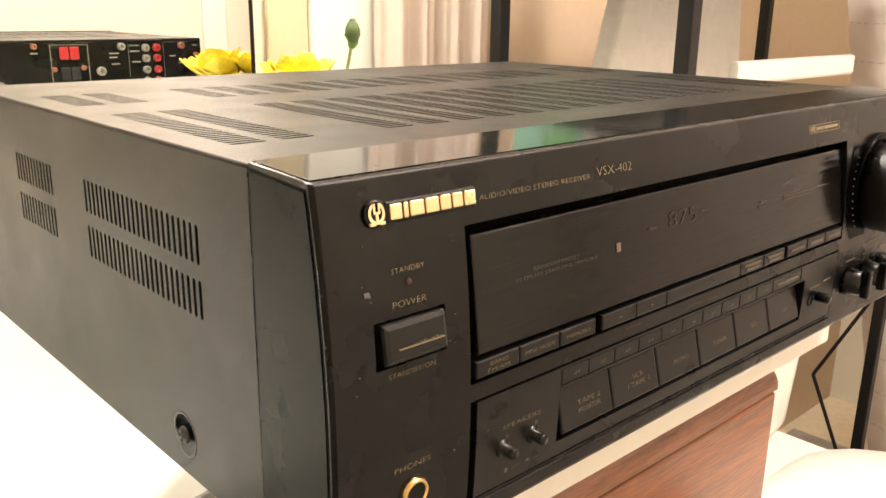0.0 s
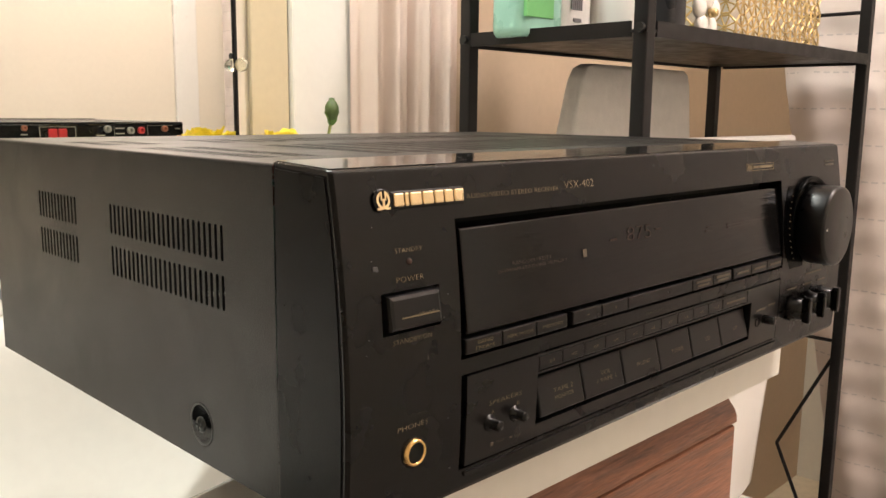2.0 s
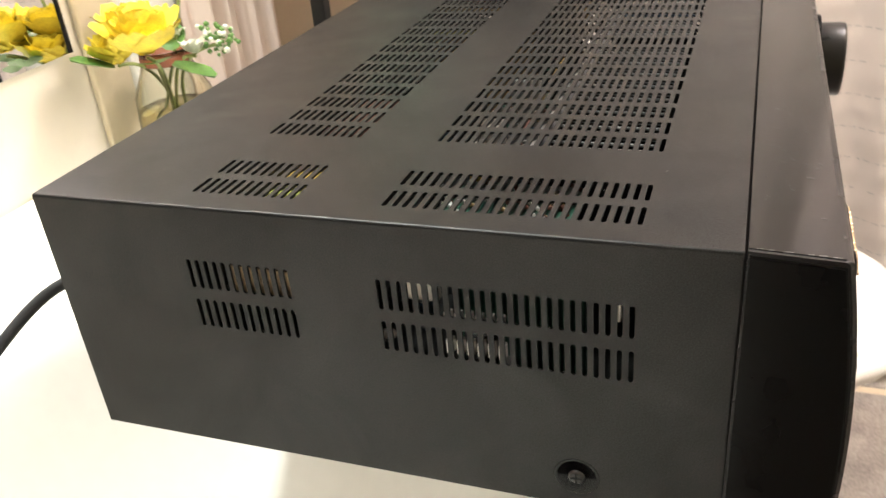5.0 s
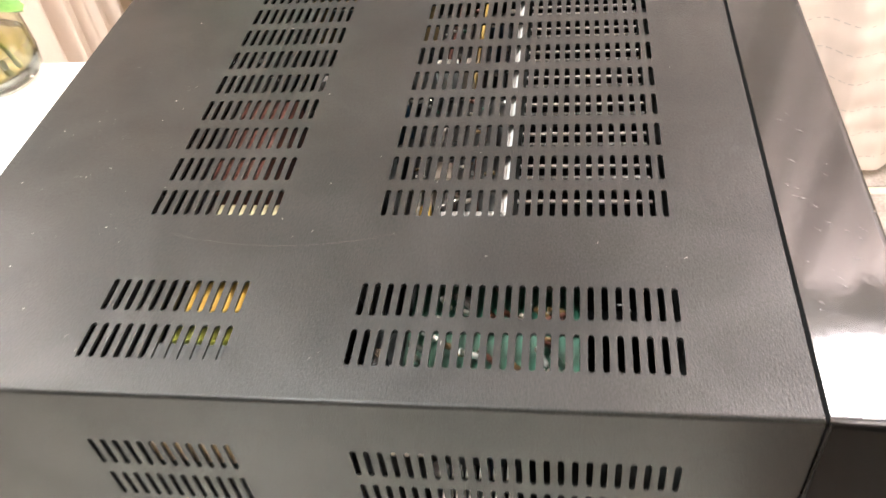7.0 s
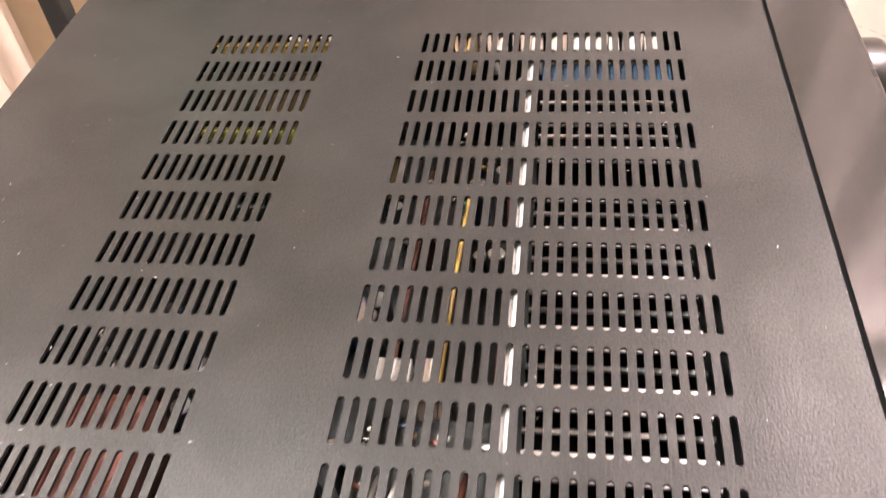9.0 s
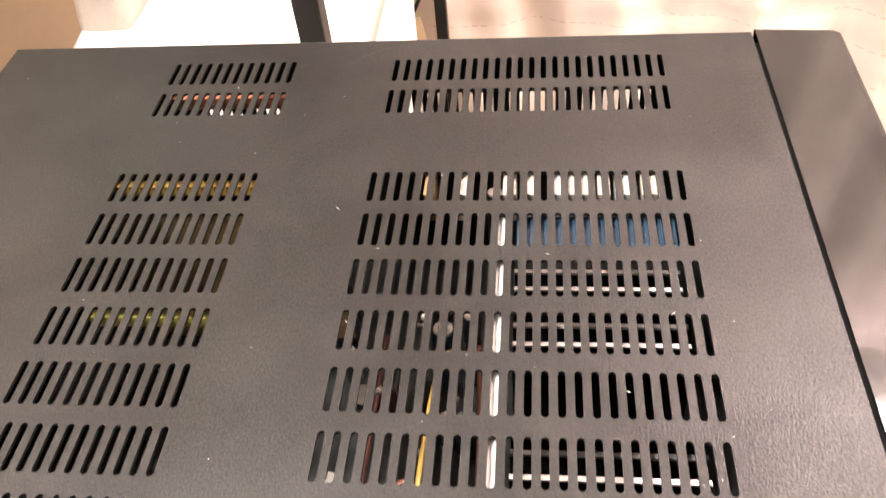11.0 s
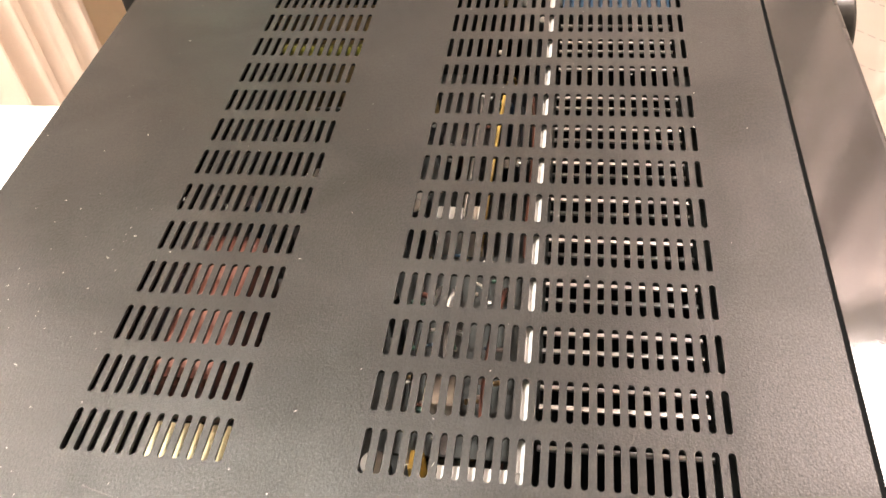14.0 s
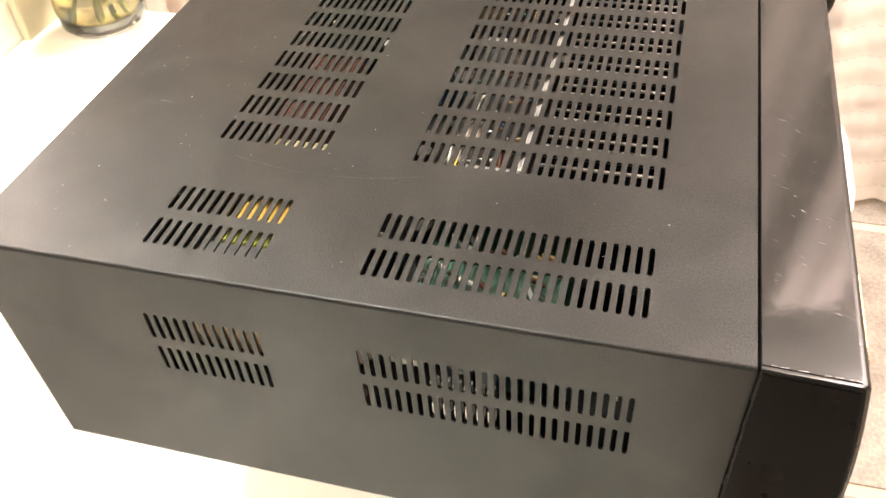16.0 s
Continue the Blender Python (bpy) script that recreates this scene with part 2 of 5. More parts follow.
def extrude_x(profile, x0, x1, bevel=0.0):
    """A closed (y, z) outline drawn out along x."""
    bm = bmesh.new()
    a = [bm.verts.new((x0, y, z)) for y, z in profile]
    b = [bm.verts.new((x1, y, z)) for y, z in profile]
    n = len(profile)
    for k in range(n):
        bm.faces.new((a[k], a[(k + 1) % n], b[(k + 1) % n], b[k]))
    bm.faces.new(a[::-1])
    bm.faces.new(b)
    bmesh.ops.recalc_face_normals(bm, faces=bm.faces)
    return bm


def tube(points, r, seg=8):
    """A round tube along a smooth line through the points."""
    cu = bpy.data.curves.new("tube", "CURVE")
    cu.dimensions, cu.bevel_depth, cu.bevel_resolution, cu.use_fill_caps = "3D", r, max(1, seg // 4), True
    sp = cu.splines.new("NURBS")
    sp.points.add(len(points) - 1)
    for q, p in zip(sp.points, points):
        q.co = (*p, 1)
    sp.use_endpoint_u, sp.order_u, sp.resolution_u = True, min(4, len(points)), 6
    ob = bpy.data.objects.new("tube", cu)
    scene.collection.objects.link(ob)
    me = bpy.data.meshes.new_from_object(ob.evaluated_get(bpy.context.evaluated_depsgraph_get()))
    bm = bmesh.new()
    bm.from_mesh(me)
    bpy.data.objects.remove(ob)
    bpy.data.curves.remove(cu)
    return bm


def lettering(text, width, height):
    """Flat letters in the x, z plane, centred, as a bmesh; width None keeps the font's own."""
    cu = bpy.data.curves.new("lettering", "FONT")
    cu.body, cu.align_x, cu.align_y, cu.size, cu.resolution_u, cu.offset = text, "CENTER", "CENTER", 1.0, 2, -0.018
    ob = bpy.data.objects.new("lettering", cu)
    scene.collection.objects.link(ob)
    me = bpy.data.meshes.new_from_object(ob.evaluated_get(bpy.context.evaluated_depsgraph_get()))
    bm = bmesh.new()
    bm.from_mesh(me)
    bpy.data.objects.remove(ob)
    bpy.data.curves.remove(cu)
    xs = [v.co.x for v in bm.verts]
    ys = [v.co.y for v in bm.verts]
    cx, cy, w, h = (min(xs) + max(xs)) / 2, (min(ys) + max(ys)) / 2, max(xs) - min(xs), max(ys) - min(ys)
    for v in bm.verts:
        v.co = ((v.co.x - cx) / w * width, 0, (v.co.y - cy) / h * height)
    return bm


def moved(bm, m):
    bmesh.ops.transform(bm, matrix=m, verts=bm.verts)
    return bm


def slotted(bm, place, u_range, v_range, groups, deep):
    """A sheet with rounded slots: place(u, v, d) gives the point at depth d; u runs along the slots.
    groups: (u of first slot, slot length, row pitch, rows, v of first slot, slot pitch, slots)."""
    w = 0.00098
    rects = []
    for u0, ln, q, rows, v0, p, n in groups:
        g = (q - ln) / 2
        rects.append((u0 - g, u0 + (rows - 1) * q + ln + g, v0 - p / 2, v0 + (n - 0.5) * p))
    us = sorted({*u_range, *[c for r in rects for c in r[:2]]})
    vs = sorted({*v_range, *[c for r in rects for c in r[2:]]})
    for ua, ub in zip(us, us[1:]):
        for va, vb in zip(vs, vs[1:]):
            um, vm = (ua + ub) / 2, (va + vb) / 2
            if not any(r[0] < um < r[1] and r[2] < vm < r[3] for r in rects):
                bm.faces.new([bm.verts.new(place(*c, 0)) for c in ((ua, va), (ub, va), (ub, vb), (ua, vb))])
    for (u0, ln, q, rows, v0, p, n), r in zip(groups, rects):
        for k in range(rows):
            for i in range(n):
                a, b, c = u0 + k * q, u0 + k * q + ln, v0 + i * p
                ra, rb = r[0] + k * q, r[0] + (k + 1) * q
                half = [(a, 0), (a + w * 0.3, 0.7), (a + w, 1.0), (b - w, 1.0), (b - w * 0.3, 0.7), (b, 0)]
                lo = [bm.verts.new(place(u, c - s * w, 0)) for u, s in half]
                hi = [lo[0]] + [bm.verts.new(place(u, c + s * w, 0)) for u, s in half[1:-1]] + [lo[-1]]
                c4 = [bm.verts.new(place(u, v, 0)) for u, v in ((ra, c - p / 2), (rb, c - p / 2), (rb, c + p / 2), (ra, c + p / 2))]
                ma, mb = bm.verts.new(place(ra, c, 0)), bm.verts.new(place(rb, c, 0))
                bm.faces.new([ma, c4[0], c4[1], mb] + lo[::-1])
                bm.faces.new([mb, c4[2], c4[3], ma] + hi)
                ring = lo + hi[1:-1][::-1]
                below = [bm.verts.new(place(u, v, deep)) for u, v in [(u, c - s * w) for u, s in half] + [(u, c + s * w) for u, s in half[1:-1]][::-1]]
                for j in range(len(ring)):
                    bm.faces.new((ring[j], ring[(j + 1) % len(ring)], below[(j + 1) % len(ring)], below[j]))

# ---------------------------------------------------------------- room
CT = 0.777          # top of the vanity
WY = 0.575          # wall behind the vanity
floor_ob = tagged(part("floor", boxed(-2.3, 2.0, -1.06, WY, -0.06, -0.004), M["grout"]), "pale grouted floor under large stone tiles", "floor", kind="structure")
tagged(part("wall_back", boxed(-2.3, 0.489, WY, WY + 0.1, -0.06, 2.4), M["wall"]), "cream painted wall behind the vanity", "wall", kind="structure")
tagged(part("wall_alcove", boxed(0.489, 2.0, WY, WY + 0.1, -0.06, 2.4), M["tan"]), "tan painted wall behind the toilet and rack", "wall", kind="structure")
tagged(part("wall_front", boxed(-2.3, 2.0, -1.21, -1.06, -0.06, 2.4), M["wall"]), "cream painted wall facing the vanity", "wall", kind="structure")
tagged(part("wall_left", boxed(-2.4, -2.3, -1.21, WY + 0.1, -0.06, 2.4), M["wall"]), "cream painted side wall", "wall", kind="structure")
tagged(part("wall_right", boxed(2.0, 2.1, -1.21, WY + 0.1, -0.06, 2.4), M["wall"]), "cream painted wall behind the shower curtain", "wall", kind="structure")
tagged(part("ceiling", boxed(-2.4, 2.1, -1.21, WY + 0.1, 2.4, 2.5), M["ceil"]), "white painted ceiling", "ceiling", kind="structure")
trim = part("trim", boxed(0.404, 0.489, WY - 0.014, WY - 0.001, 0.1, 2.3, bevel=0.003), M["trimw"])
tagged(trim, "white painted upright casing on the wall", "trim", kind="structure")

# added thin board whose darker colour stands for shaded wall
tagged(part("trim", boxed(0.3535, 0.4030, WY - 0.008, WY - 0.001, 0.1, 2.3, bevel=0.002), M["khaki"]), "added khaki strip standing in for the shaded wall beside the casing", "trim", kind="structure")
tagged(part("trim", boxed(1.115, 1.190, -1.059, -1.045, 0.02, 2.2, bevel=0.003), M["trimw"]), "white painted door casing", "trim", kind="structure")

# ---------------------------------------------------------------- vanity
vanity = thing("vanity_cabinet", "white vanity cabinet with dark walnut drawer fronts", "cabinet")
part("face_frame", boxed(-0.95, 0.403, 0.035, 0.052, 0.02, 0.7555), M["wood"], vanity)
part("base", boxed(-0.95, 0.403, 0.053, WY - 0.002, 0.02, 0.05), M["wood"], vanity)
part("side_panel", boxed(0.4035, 0.415, 0.036, WY - 0.002, 0.02, 0.7555, bevel=0.003), M["trimw"], vanity, "white side panel")
part("rail", boxed(-0.95, 0.403, 0.026, 0.0345, 0.7390, 0.7555, bevel=0.001), M["wood"], vanity)


def moulding(bm, x0, x1, y, z0, z1):
    """An ogee strip, running along x."""
    h = z1 - z0
    pr = [(y, z0), (y - 0.0165, z0), (y - 0.0180, z0 + 0.06 * h), (y - 0.0178, z0 + 0.30 * h), (y - 0.0160, z0 + 0.52 * h), (y - 0.0125, z0 + 0.72 * h), (y - 0.0105, z0 + 0.86 * h), (y - 0.0100, z1 - 0.0005), (y - 0.0095, z1), (y, z1)]
    b = extrude_x(pr, x0, x1)
    me = bpy.data.meshes.new("m")
    b.to_mesh(me)
    b.free()
    bm.from_mesh(me)
    bpy.data.meshes.remove(me)
    return bm


for k, (dx0, dx1) in enumerate(((-0.46, -0.03), (-0.02, 0.403))):
    for dz0, dz1 in ((0.51, 0.7155), (0.29, 0.485), (0.07, 0.265)):
        drawer = part("drawer", boxed(dx0, dx1, 0.016, 0.034, dz0, dz1, bevel=0.002), M["wood"], vanity, "walnut drawer front")
        part("moulding", moulding(bmesh.new(), dx0, dx1, 0.0335, dz1 + 0.0012, dz1 + 0.0215), M["wood"], drawer)
        for kx in (dx0 + 0.07, dx1 - 0.085):
            part("knob", lathe([(0.004, 0), (0.004, 0.012), (0.010, 0.016), (0.011, 0.022), (0.006, 0.026), (0.0015, 0.0265)], 20, (kx, 0.016, dz1 - 0.060), "Y"), M["black_steel"], drawer, "black round knob", True)

# the vanity top, with an oval basin sunk into it
BX, BY, BA, BB, DEEP = -0.05, 0.247, 0.235, 0.183, 0.14
SX0, SX1, SY0, SY1 = -0.95, 0.4185, -0.006, WY - 0.001


def top_with_basin():
    bm = bmesh.new()
    seg = 96
    outer, rim = [], []
    for k in range(seg):
        a = 2 * math.pi * k / seg
        c, s = math.cos(a), math.sin(a)
        rim.append((BX + BA * c, BY + BB * s))
        t = min(((SX1 if c > 0 else SX0) - BX) / c if abs(c) > 1e-6 else 9e9, ((SY1 if s > 0 else SY0) - BY) / s if abs(s) > 1e-6 else 9e9)
        outer.append((BX + t * c, BY + t * s))
    def ring(points, z):
        return [bm.verts.new((x, y, z)) for x, y in points]
    o = ring(outer, CT)
    levels = [o]
    for f, z in ((1.03, CT), (1.012, CT - 0.0008), (1.0, CT - 0.003)):
        levels.append(ring([(BX + (x - BX) * f, BY + (y - BY) * f) for x, y in rim], z))
    for f in (0.97, 0.93, 0.87, 0.8, 0.7, 0.58, 0.45, 0.3, 0.15, 0.04):
        levels.append(ring([(BX + (x - BX) * f, BY + (y - BY) * f) for x, y in rim], CT - 0.003 - DEEP * (1 - f ** 3.4)))
    for a, b in zip(levels, levels[1:]):
        for k in range(seg):
            f = bm.faces.new((a[k], a[(k + 1) % seg], b[(k + 1) % seg], b[k]))
            f.smooth = a is not o
    bm.faces.new(levels[-1])
    # square the corners of the flat part, then the edges and underside
    corners = [bm.verts.new((x, y, CT)) for x, y in ((SX0, SY0), (SX1, SY0), (SX1, SY1), (SX0, SY1))]
    for v in corners:
        near = sorted(o, key=lambda q: (q.co - v.co).length)
        on_x = next(q for q in near if abs(q.co.x - v.co.x) < 1e-5)
        on_y = next(q for q in near if abs(q.co.y - v.co.y) < 1e-5)
        if (on_x.co - on_y.co).length > 1e-5:
            bm.faces.new((v, on_x, on_y))
    lo = [bm.verts.new((v.co.x, v.co.y, CT - 0.0212)) for v in corners]
    for k in range(4):
        bm.faces.new((corners[k], corners[(k + 1) % 4], lo[(k + 1) % 4], lo[k]))
    bmesh.ops.recalc_face_normals(bm, faces=bm.faces)
    return bm


vtop = thing("washstand_slab", "glossy white vanity top with an oval sunken basin", "countertop")
part("counter", top_with_basin(), M["counter"], vtop)
part("drain", lathe([(0.0, 0), (0.024, 0), (0.026, 0.002), (0.022, 0.004), (0.010, 0.003), (0.001, 0.003)], 24, (BX, BY, CT - DEEP - 0.002)), M["chrome"], vtop, "chrome drain ring", True)

# ---------------------------------------------------------------- mirror
mirror_ob = thing("wall_mirror", "frameless wall mirror held by a glass clip", "mirror")
part("plate", boxed(-0.93, 0.333, 0.568, WY - 0.001, 0.88, 2.0), M["mirror"], mirror_ob)
part("edge", boxed(0.3335, 0.3365, 0.5665, WY - 0.001, 0.88, 2.0), M["black_steel"], mirror_ob, "dark mirror edge")
part("clip", lathe([(0.002, -0.003), (0.005, 0.0), (0.0072, 0.004), (0.0062, 0.009), (0.003, 0.011), (0.0008, 0.0115)], 20, (0.336, 0.563, 0.985), "Y"), M["glass"], mirror_ob, "clear glass clip", True)

# ---------------------------------------------------------------- receiver
ZT, ZB, W, YB = 0.92, 0.796, 0.42, 0.2875
rec = thing("stereo_receiver", "black stereo receiver with vented cover, on a vanity top", "receiver")
PITCH, PITCHF, ROWQ, SLOT = 0.00413, 0.00416, 0.0192, 0.0138
cover = bmesh.new()
R, YF = 0.0012, -0.0006
vf, vr = 0.0339, 0.1692
top_groups = []
for u0, rows in ((0.0135, 2), (0.0785, 14), (0.3730, 2)):
    top_groups += [(u0, SLOT, ROWQ, rows, vf, PITCHF, 24), (u0, SLOT, ROWQ, rows, vr, PITCH, 12)]
slotted(cover, lambda u, v, d: (u, v, ZT - d), (R, W - R), (YF, YB), top_groups, 0.001)
side_groups = [(0.8625, SLOT, ROWQ, 2, vf, PITCHF, 24), (0.8625, SLOT, ROWQ, 2, vr + 0.0005, PITCH, 12)]
slotted(cover, lambda u, v, d: (d, v, u), (ZB, ZT - R), (YF, YB), side_groups, 0.001)
slotted(cover, lambda u, v, d: (W - d, v, u), (ZB, ZT - R), (YF, YB), side_groups, 0.001)
for sx in (1, -1):
    xa = 0 if sx > 0 else W
    prev = None
    for k in range(4):
        a = k * math.pi / 6
        pt = (xa + sx * R * (1 - math.cos(a)), ZT - R + R * math.sin(a))
        pair = [cover.verts.new((pt[0], y, pt[1])) for y in (YF, YB)]
        if prev:
            cover.faces.new((prev[0], prev[1], pair[1], pair[0])).smooth = True
        prev = pair
# turned-in lip along the rear and the front edge
for y in (YF, YB):
    cover.faces.new([cover.verts.new(p) for p in ((0.001, y, ZT), (W - 0.001, y, ZT), (W - 0.001, y, ZT - 0.003), (0.001, y, ZT - 0.003))])
part("cover", cover, M["case"], rec, "grey satin steel cover with rows of vent slots")
# floor coloured dark to stand for the shade inside the case
part("chassis", boxed(0.0015, W - 0.0015, 0.002, YB - 0.003, ZB + 0.0005, ZB + 0.003), M["screw"], rec, "steel chassis floor, coloured dark for the shade inside the case")
# dark block that fills the seam with painted shade
part("gap", boxed(0.002, W - 0.002, -0.0045, 0.0015, ZB + 0.002, ZT - 0.004), M["dark"], rec)
for fx in (0.05, 0.37):
    for fy_ in (0.03, 0.255):
        part("foot", lathe([(0.001, 0), (0.014, 0), (0.015, 0.002), (0.016, ZB - CT - 0.0005), (0.001, ZB - CT)], 24, (fx, fy_, CT)), M["rubber"], rec, "round rubber foot", True)


def front_y(z):
    return -0.0403 + 1.12 * (z - 0.836) ** 2


# side screws in dished washers
for sxx, out in ((0.0, -1), (W, 1)):
    dish = lathe([(0.0092, 0), (0.0088, 0.0002), (0.0076, -0.0001), (0.0060, -0.0004), (0.002, -0.0006), (0.0005, -0.0006)], 28)
    head = lathe([(0.0034, -0.003), (0.0034, 0.0004), (0.0026, 0.0012), (0.0008, 0.0013)], 20)
    turn = Matrix.Translation((sxx, 0.054, 0.812)) @ Matrix.Rotation(radians(90 * out), 4, "Y")
    wash = part("washer", moved(dish, turn), M["panel"], rec, "dished black screw washer", True)
    part("screw", moved(head, turn), M["screw"], wash, "cross-head screw", True)
    cross = boxed(-0.0024, 0.0024, -0.0004, 0.0004, 0.0010, 0.0015)
    box(cross, -0.0004, 0.0004, -0.0024, 0.0024, 0.0010, 0.00152)
    # raised dark cross in place of the shaded slot
    part("cross_slot", moved(cross, turn), M["dark"], wash)

# front panel, bulged, with openings for the display and the lower control field
WIN = (0.0530, 0.3284, 0.8486, 0.9002)      # display and button opening
LOW = (0.0530, 0.3268, 0.8058, 0.8428)      # lower field
POW = (0.0158, 0.0430, 0.8638, 0.8782)
XS = sorted({0.0012, WIN[0], WIN[1], LOW[0], LOW[1], POW[0], POW[1], W - 0.0012})
zs = [ZB + 0.0025 + (ZT - 0.0045 - ZB) * k / 40 for k in range(41)]
zs = sorted({*zs, WIN[2], WIN[3], LOW[2], LOW[3], POW[2], POW[3]})
fpb = bmesh.new()
holes = (WIN, LOW, POW)
grid = {}


def gv(x, z):
    if (x, z) not in grid:
        grid[x, z] = fpb.verts.new((x, front_y(z), z))
    return grid[x, z]


for xa, xb in zip(XS, XS[1:]):
    for za, zb_ in zip(zs, zs[1:]):
        xm, zm = (xa + xb) / 2, (za + zb_) / 2
        if any(h[0] < xm < h[1] and h[2] < zm < h[3] for h in holes):
            continue
        fpb.faces.new((gv(xa, za), gv(xb, za), gv(xb, zb_), gv(xa, zb_)))
for h in holes:                             # walls of the openings
    zz = [z for z in zs if h[2] <= z <= h[3]]
    for x in h[:2]:
        for za, zb_ in zip(zz, zz[1:]):
            fpb.faces.new([fpb.verts.new((x, y, z)) for y, z in ((front_y(za), za), (front_y(zb_), zb_), (-0.02, zb_), (-0.02, za))])
    for z in h[2:]:
        fpb.faces.new([fpb.verts.new((x, y, z)) for x, y in ((h[0], front_y(z)), (h[1], front_y(z)), (h[1], -0.02), (h[0], -0.02))])
# rounded top and bottom edges, top plate, sides
zt0, zb0 = zs[-1], zs[0]
edge_top = [(front_y(zt0), zt0)] + [(front_y(zt0) + 0.0022 * (1 - math.cos(a)), zt0 + (ZT - 0.0006 - zt0) * math.sin(a)) for a in (0.4, 0.8, 1.2, math.pi / 2)] + [(-0.0016, ZT + 0.0008)]
edge_bot = [(front_y(zb0), zb0), (front_y(zb0) + 0.001, zb0 - 0.0018), (front_y(zb0) + 0.003, ZB - 0.0008), (-0.0010, ZB - 0.0008)]
for prof in (edge_top, edge_bot):
    for (ya, za), (yb, zb_) in zip(prof, prof[1:]):
        f = fpb.faces.new([fpb.verts.new((x, y, z)) for x, y, z in ((0.0012, ya, za), (W - 0.0012, ya, za), (W - 0.0012, yb, zb_), (0.0012, yb, zb_))])
side = [(front_y(z), z) for z in zs] + edge_top[1:] + edge_bot[1:][::-1]
for x, inner in ((0.0012, 0.0), (W - 0.0012, W)):
    rimv = [fpb.verts.new((x, y, z)) for y, z in side]
    out_ = [fpb.verts.new((inner, max(-0.2, y + 0.0014 if y < -0.01 else y), min(max(z, ZB + 0.0003), ZT + 0.0006))) for y, z in side]
    n = len(side)
    for k in range(n):
        fpb.faces.new((rimv[k], rimv[(k + 1) % n], out_[(k + 1) % n], out_[k]))
    fpb.faces.new(out_)
bmesh.ops.remove_doubles(fpb, verts=fpb.verts, dist=0.00002)
bmesh.ops.recalc_face_normals(fpb, faces=fpb.faces)
fp = part("front_panel", fpb, M["panel"], rec, "bulged black plastic front panel")


def strip_z(y):
    """Height of the glossy strip, which falls towards the front."""
    return ZT - 0.0002 + 0.0013 * (y + 0.0302) / 0.0288


part("front_top", extrude_x([(-0.0302, strip_z(-0.0302) - 0.0007), (-0.0302, strip_z(-0.0302)), (-0.0017, strip_z(-0.0017)), (-0.0017, strip_z(-0.0017) - 0.0007)], 0.0014, W - 0.0014), M["gloss"], rec, "glossy black top strip of the front panel")
# added dark backing, gives the front openings their shade
part("inner_wall", boxed(0.004, W - 0.004, -0.0225, -0.0195, ZB + 0.004, ZT - 0.006), M["dark"], rec)


def on_front(x, z, out=0.0):
    slope = math.atan(2 * 1.12 * (z - 0.836))
    return Matrix.Translation((x, front_y(z) - out, z)) @ Matrix.Rotation(-slope, 4, "X")


def words(text, x0, x1, z, h, material="gold", out=0.00025, label="", parent=None):
    part("lettering", moved(lettering(text, x1 - x0, h), on_front((x0 + x1) / 2, z, out)), M[material], parent or fp, label or "small gold printed lettering")


def block(name, x0, x1, z0, z1, y_in, out, material, parent, label="", bevel=0.0006, lean=0.0):
    """A key that stands out of the front; lean pushes its lower edge further out."""
    bm = bmesh.new()
    ya, yb = front_y(z1) - out, front_y(z0) - out - lean
    vs = [bm.verts.new(p) for p in ((x0, ya, z1), (x1, ya, z1), (x1, yb, z0), (x0, yb, z0), (x0, y_in, z1), (x1, y_in, z1), (x1, y_in, z0), (x0, y_in, z0))]
    fs = [bm.faces.new([vs[i] for i in q]) for q in ((0, 3, 2, 1), (0, 1, 5, 4), (1, 2, 6, 5), (2, 3, 7, 6), (3, 0, 4, 7))]
    bmesh.ops.bevel(bm, geom=list(fs[0].edges), offset=bevel, segments=2, profile=0.5, affect="EDGES")
    return part(name, bm, M[material], parent, label)


# side cheeks: inset plates with a dark groove behind the front edge and under the top
def cheek_outline(inset, top):
    zz = [ZB + 0.0022 + (ZT - top - ZB - 0.0022) * k / 24 for k in range(25)]
    return [(front_y(z) + inset, z) for z in zz] + [(-0.0022, zz[-1] + 0.0016), (-0.0022, zz[0])]


for cx0, cx1, gx0, gx1 in ((-0.0005, 0.0004, -0.0001, 0.0004), (W - 0.0004, W + 0.0005, W - 0.0004, W + 0.0001)):
    # dark plate under the cheek, its colour is the groove's shade
    part("groove", extrude_x(cheek_outline(0.0022, 0.0024), gx0, gx1), M["dark"], fp)
    part("cheek", extrude_x(cheek_outline(0.0029, 0.0031), cx0, cx1), M["cheek"], fp, "satin black side cheek with a groove round it")

# badge: plain gold shapes on a black plate
part("badge_plate", moved(box(bmesh.new(), -0.0182, 0.0172, -0.0010, 0.001, -0.0031, 0.0031, 0.0006), on_front(0.0410, 0.9085)), M["panel"], fp, "black badge plate")
part("badge_plate", moved(lathe([(0.0001, -0.001), (0.0040, -0.001), (0.0040, 0.0009), (0.0036, 0.0011), (0.0001, 0.0011)], 28, axis="Y"), on_front(0.0193, 0.9087)), M["panel"], fp, "black round badge plate")
emb = bmesh.new()
for k in range(16):                         # open ring with a fork
    a = radians(-245 + 310 * k / 16)
    b_ = radians(-245 + 310 * (k + 1) / 16)
    q = [(r * math.cos(t) * 0.95, r * math.sin(t)) for r, t in ((0.0031, a), (0.0031, b_), (0.0021, b_), (0.0021, a))]
    emb.faces.new([emb.verts.new((x, -0.0014, z)) for x, z in q])
box(emb, -0.0004, 0.0004, -0.0016, -0.0010, -0.0026, 0.0004)
box(emb, -0.0012, -0.0005, -0.0016, -0.0010, -0.0002, 0.0028)
box(emb, 0.0005, 0.0012, -0.0016, -0.0010, -0.0002, 0.0028)
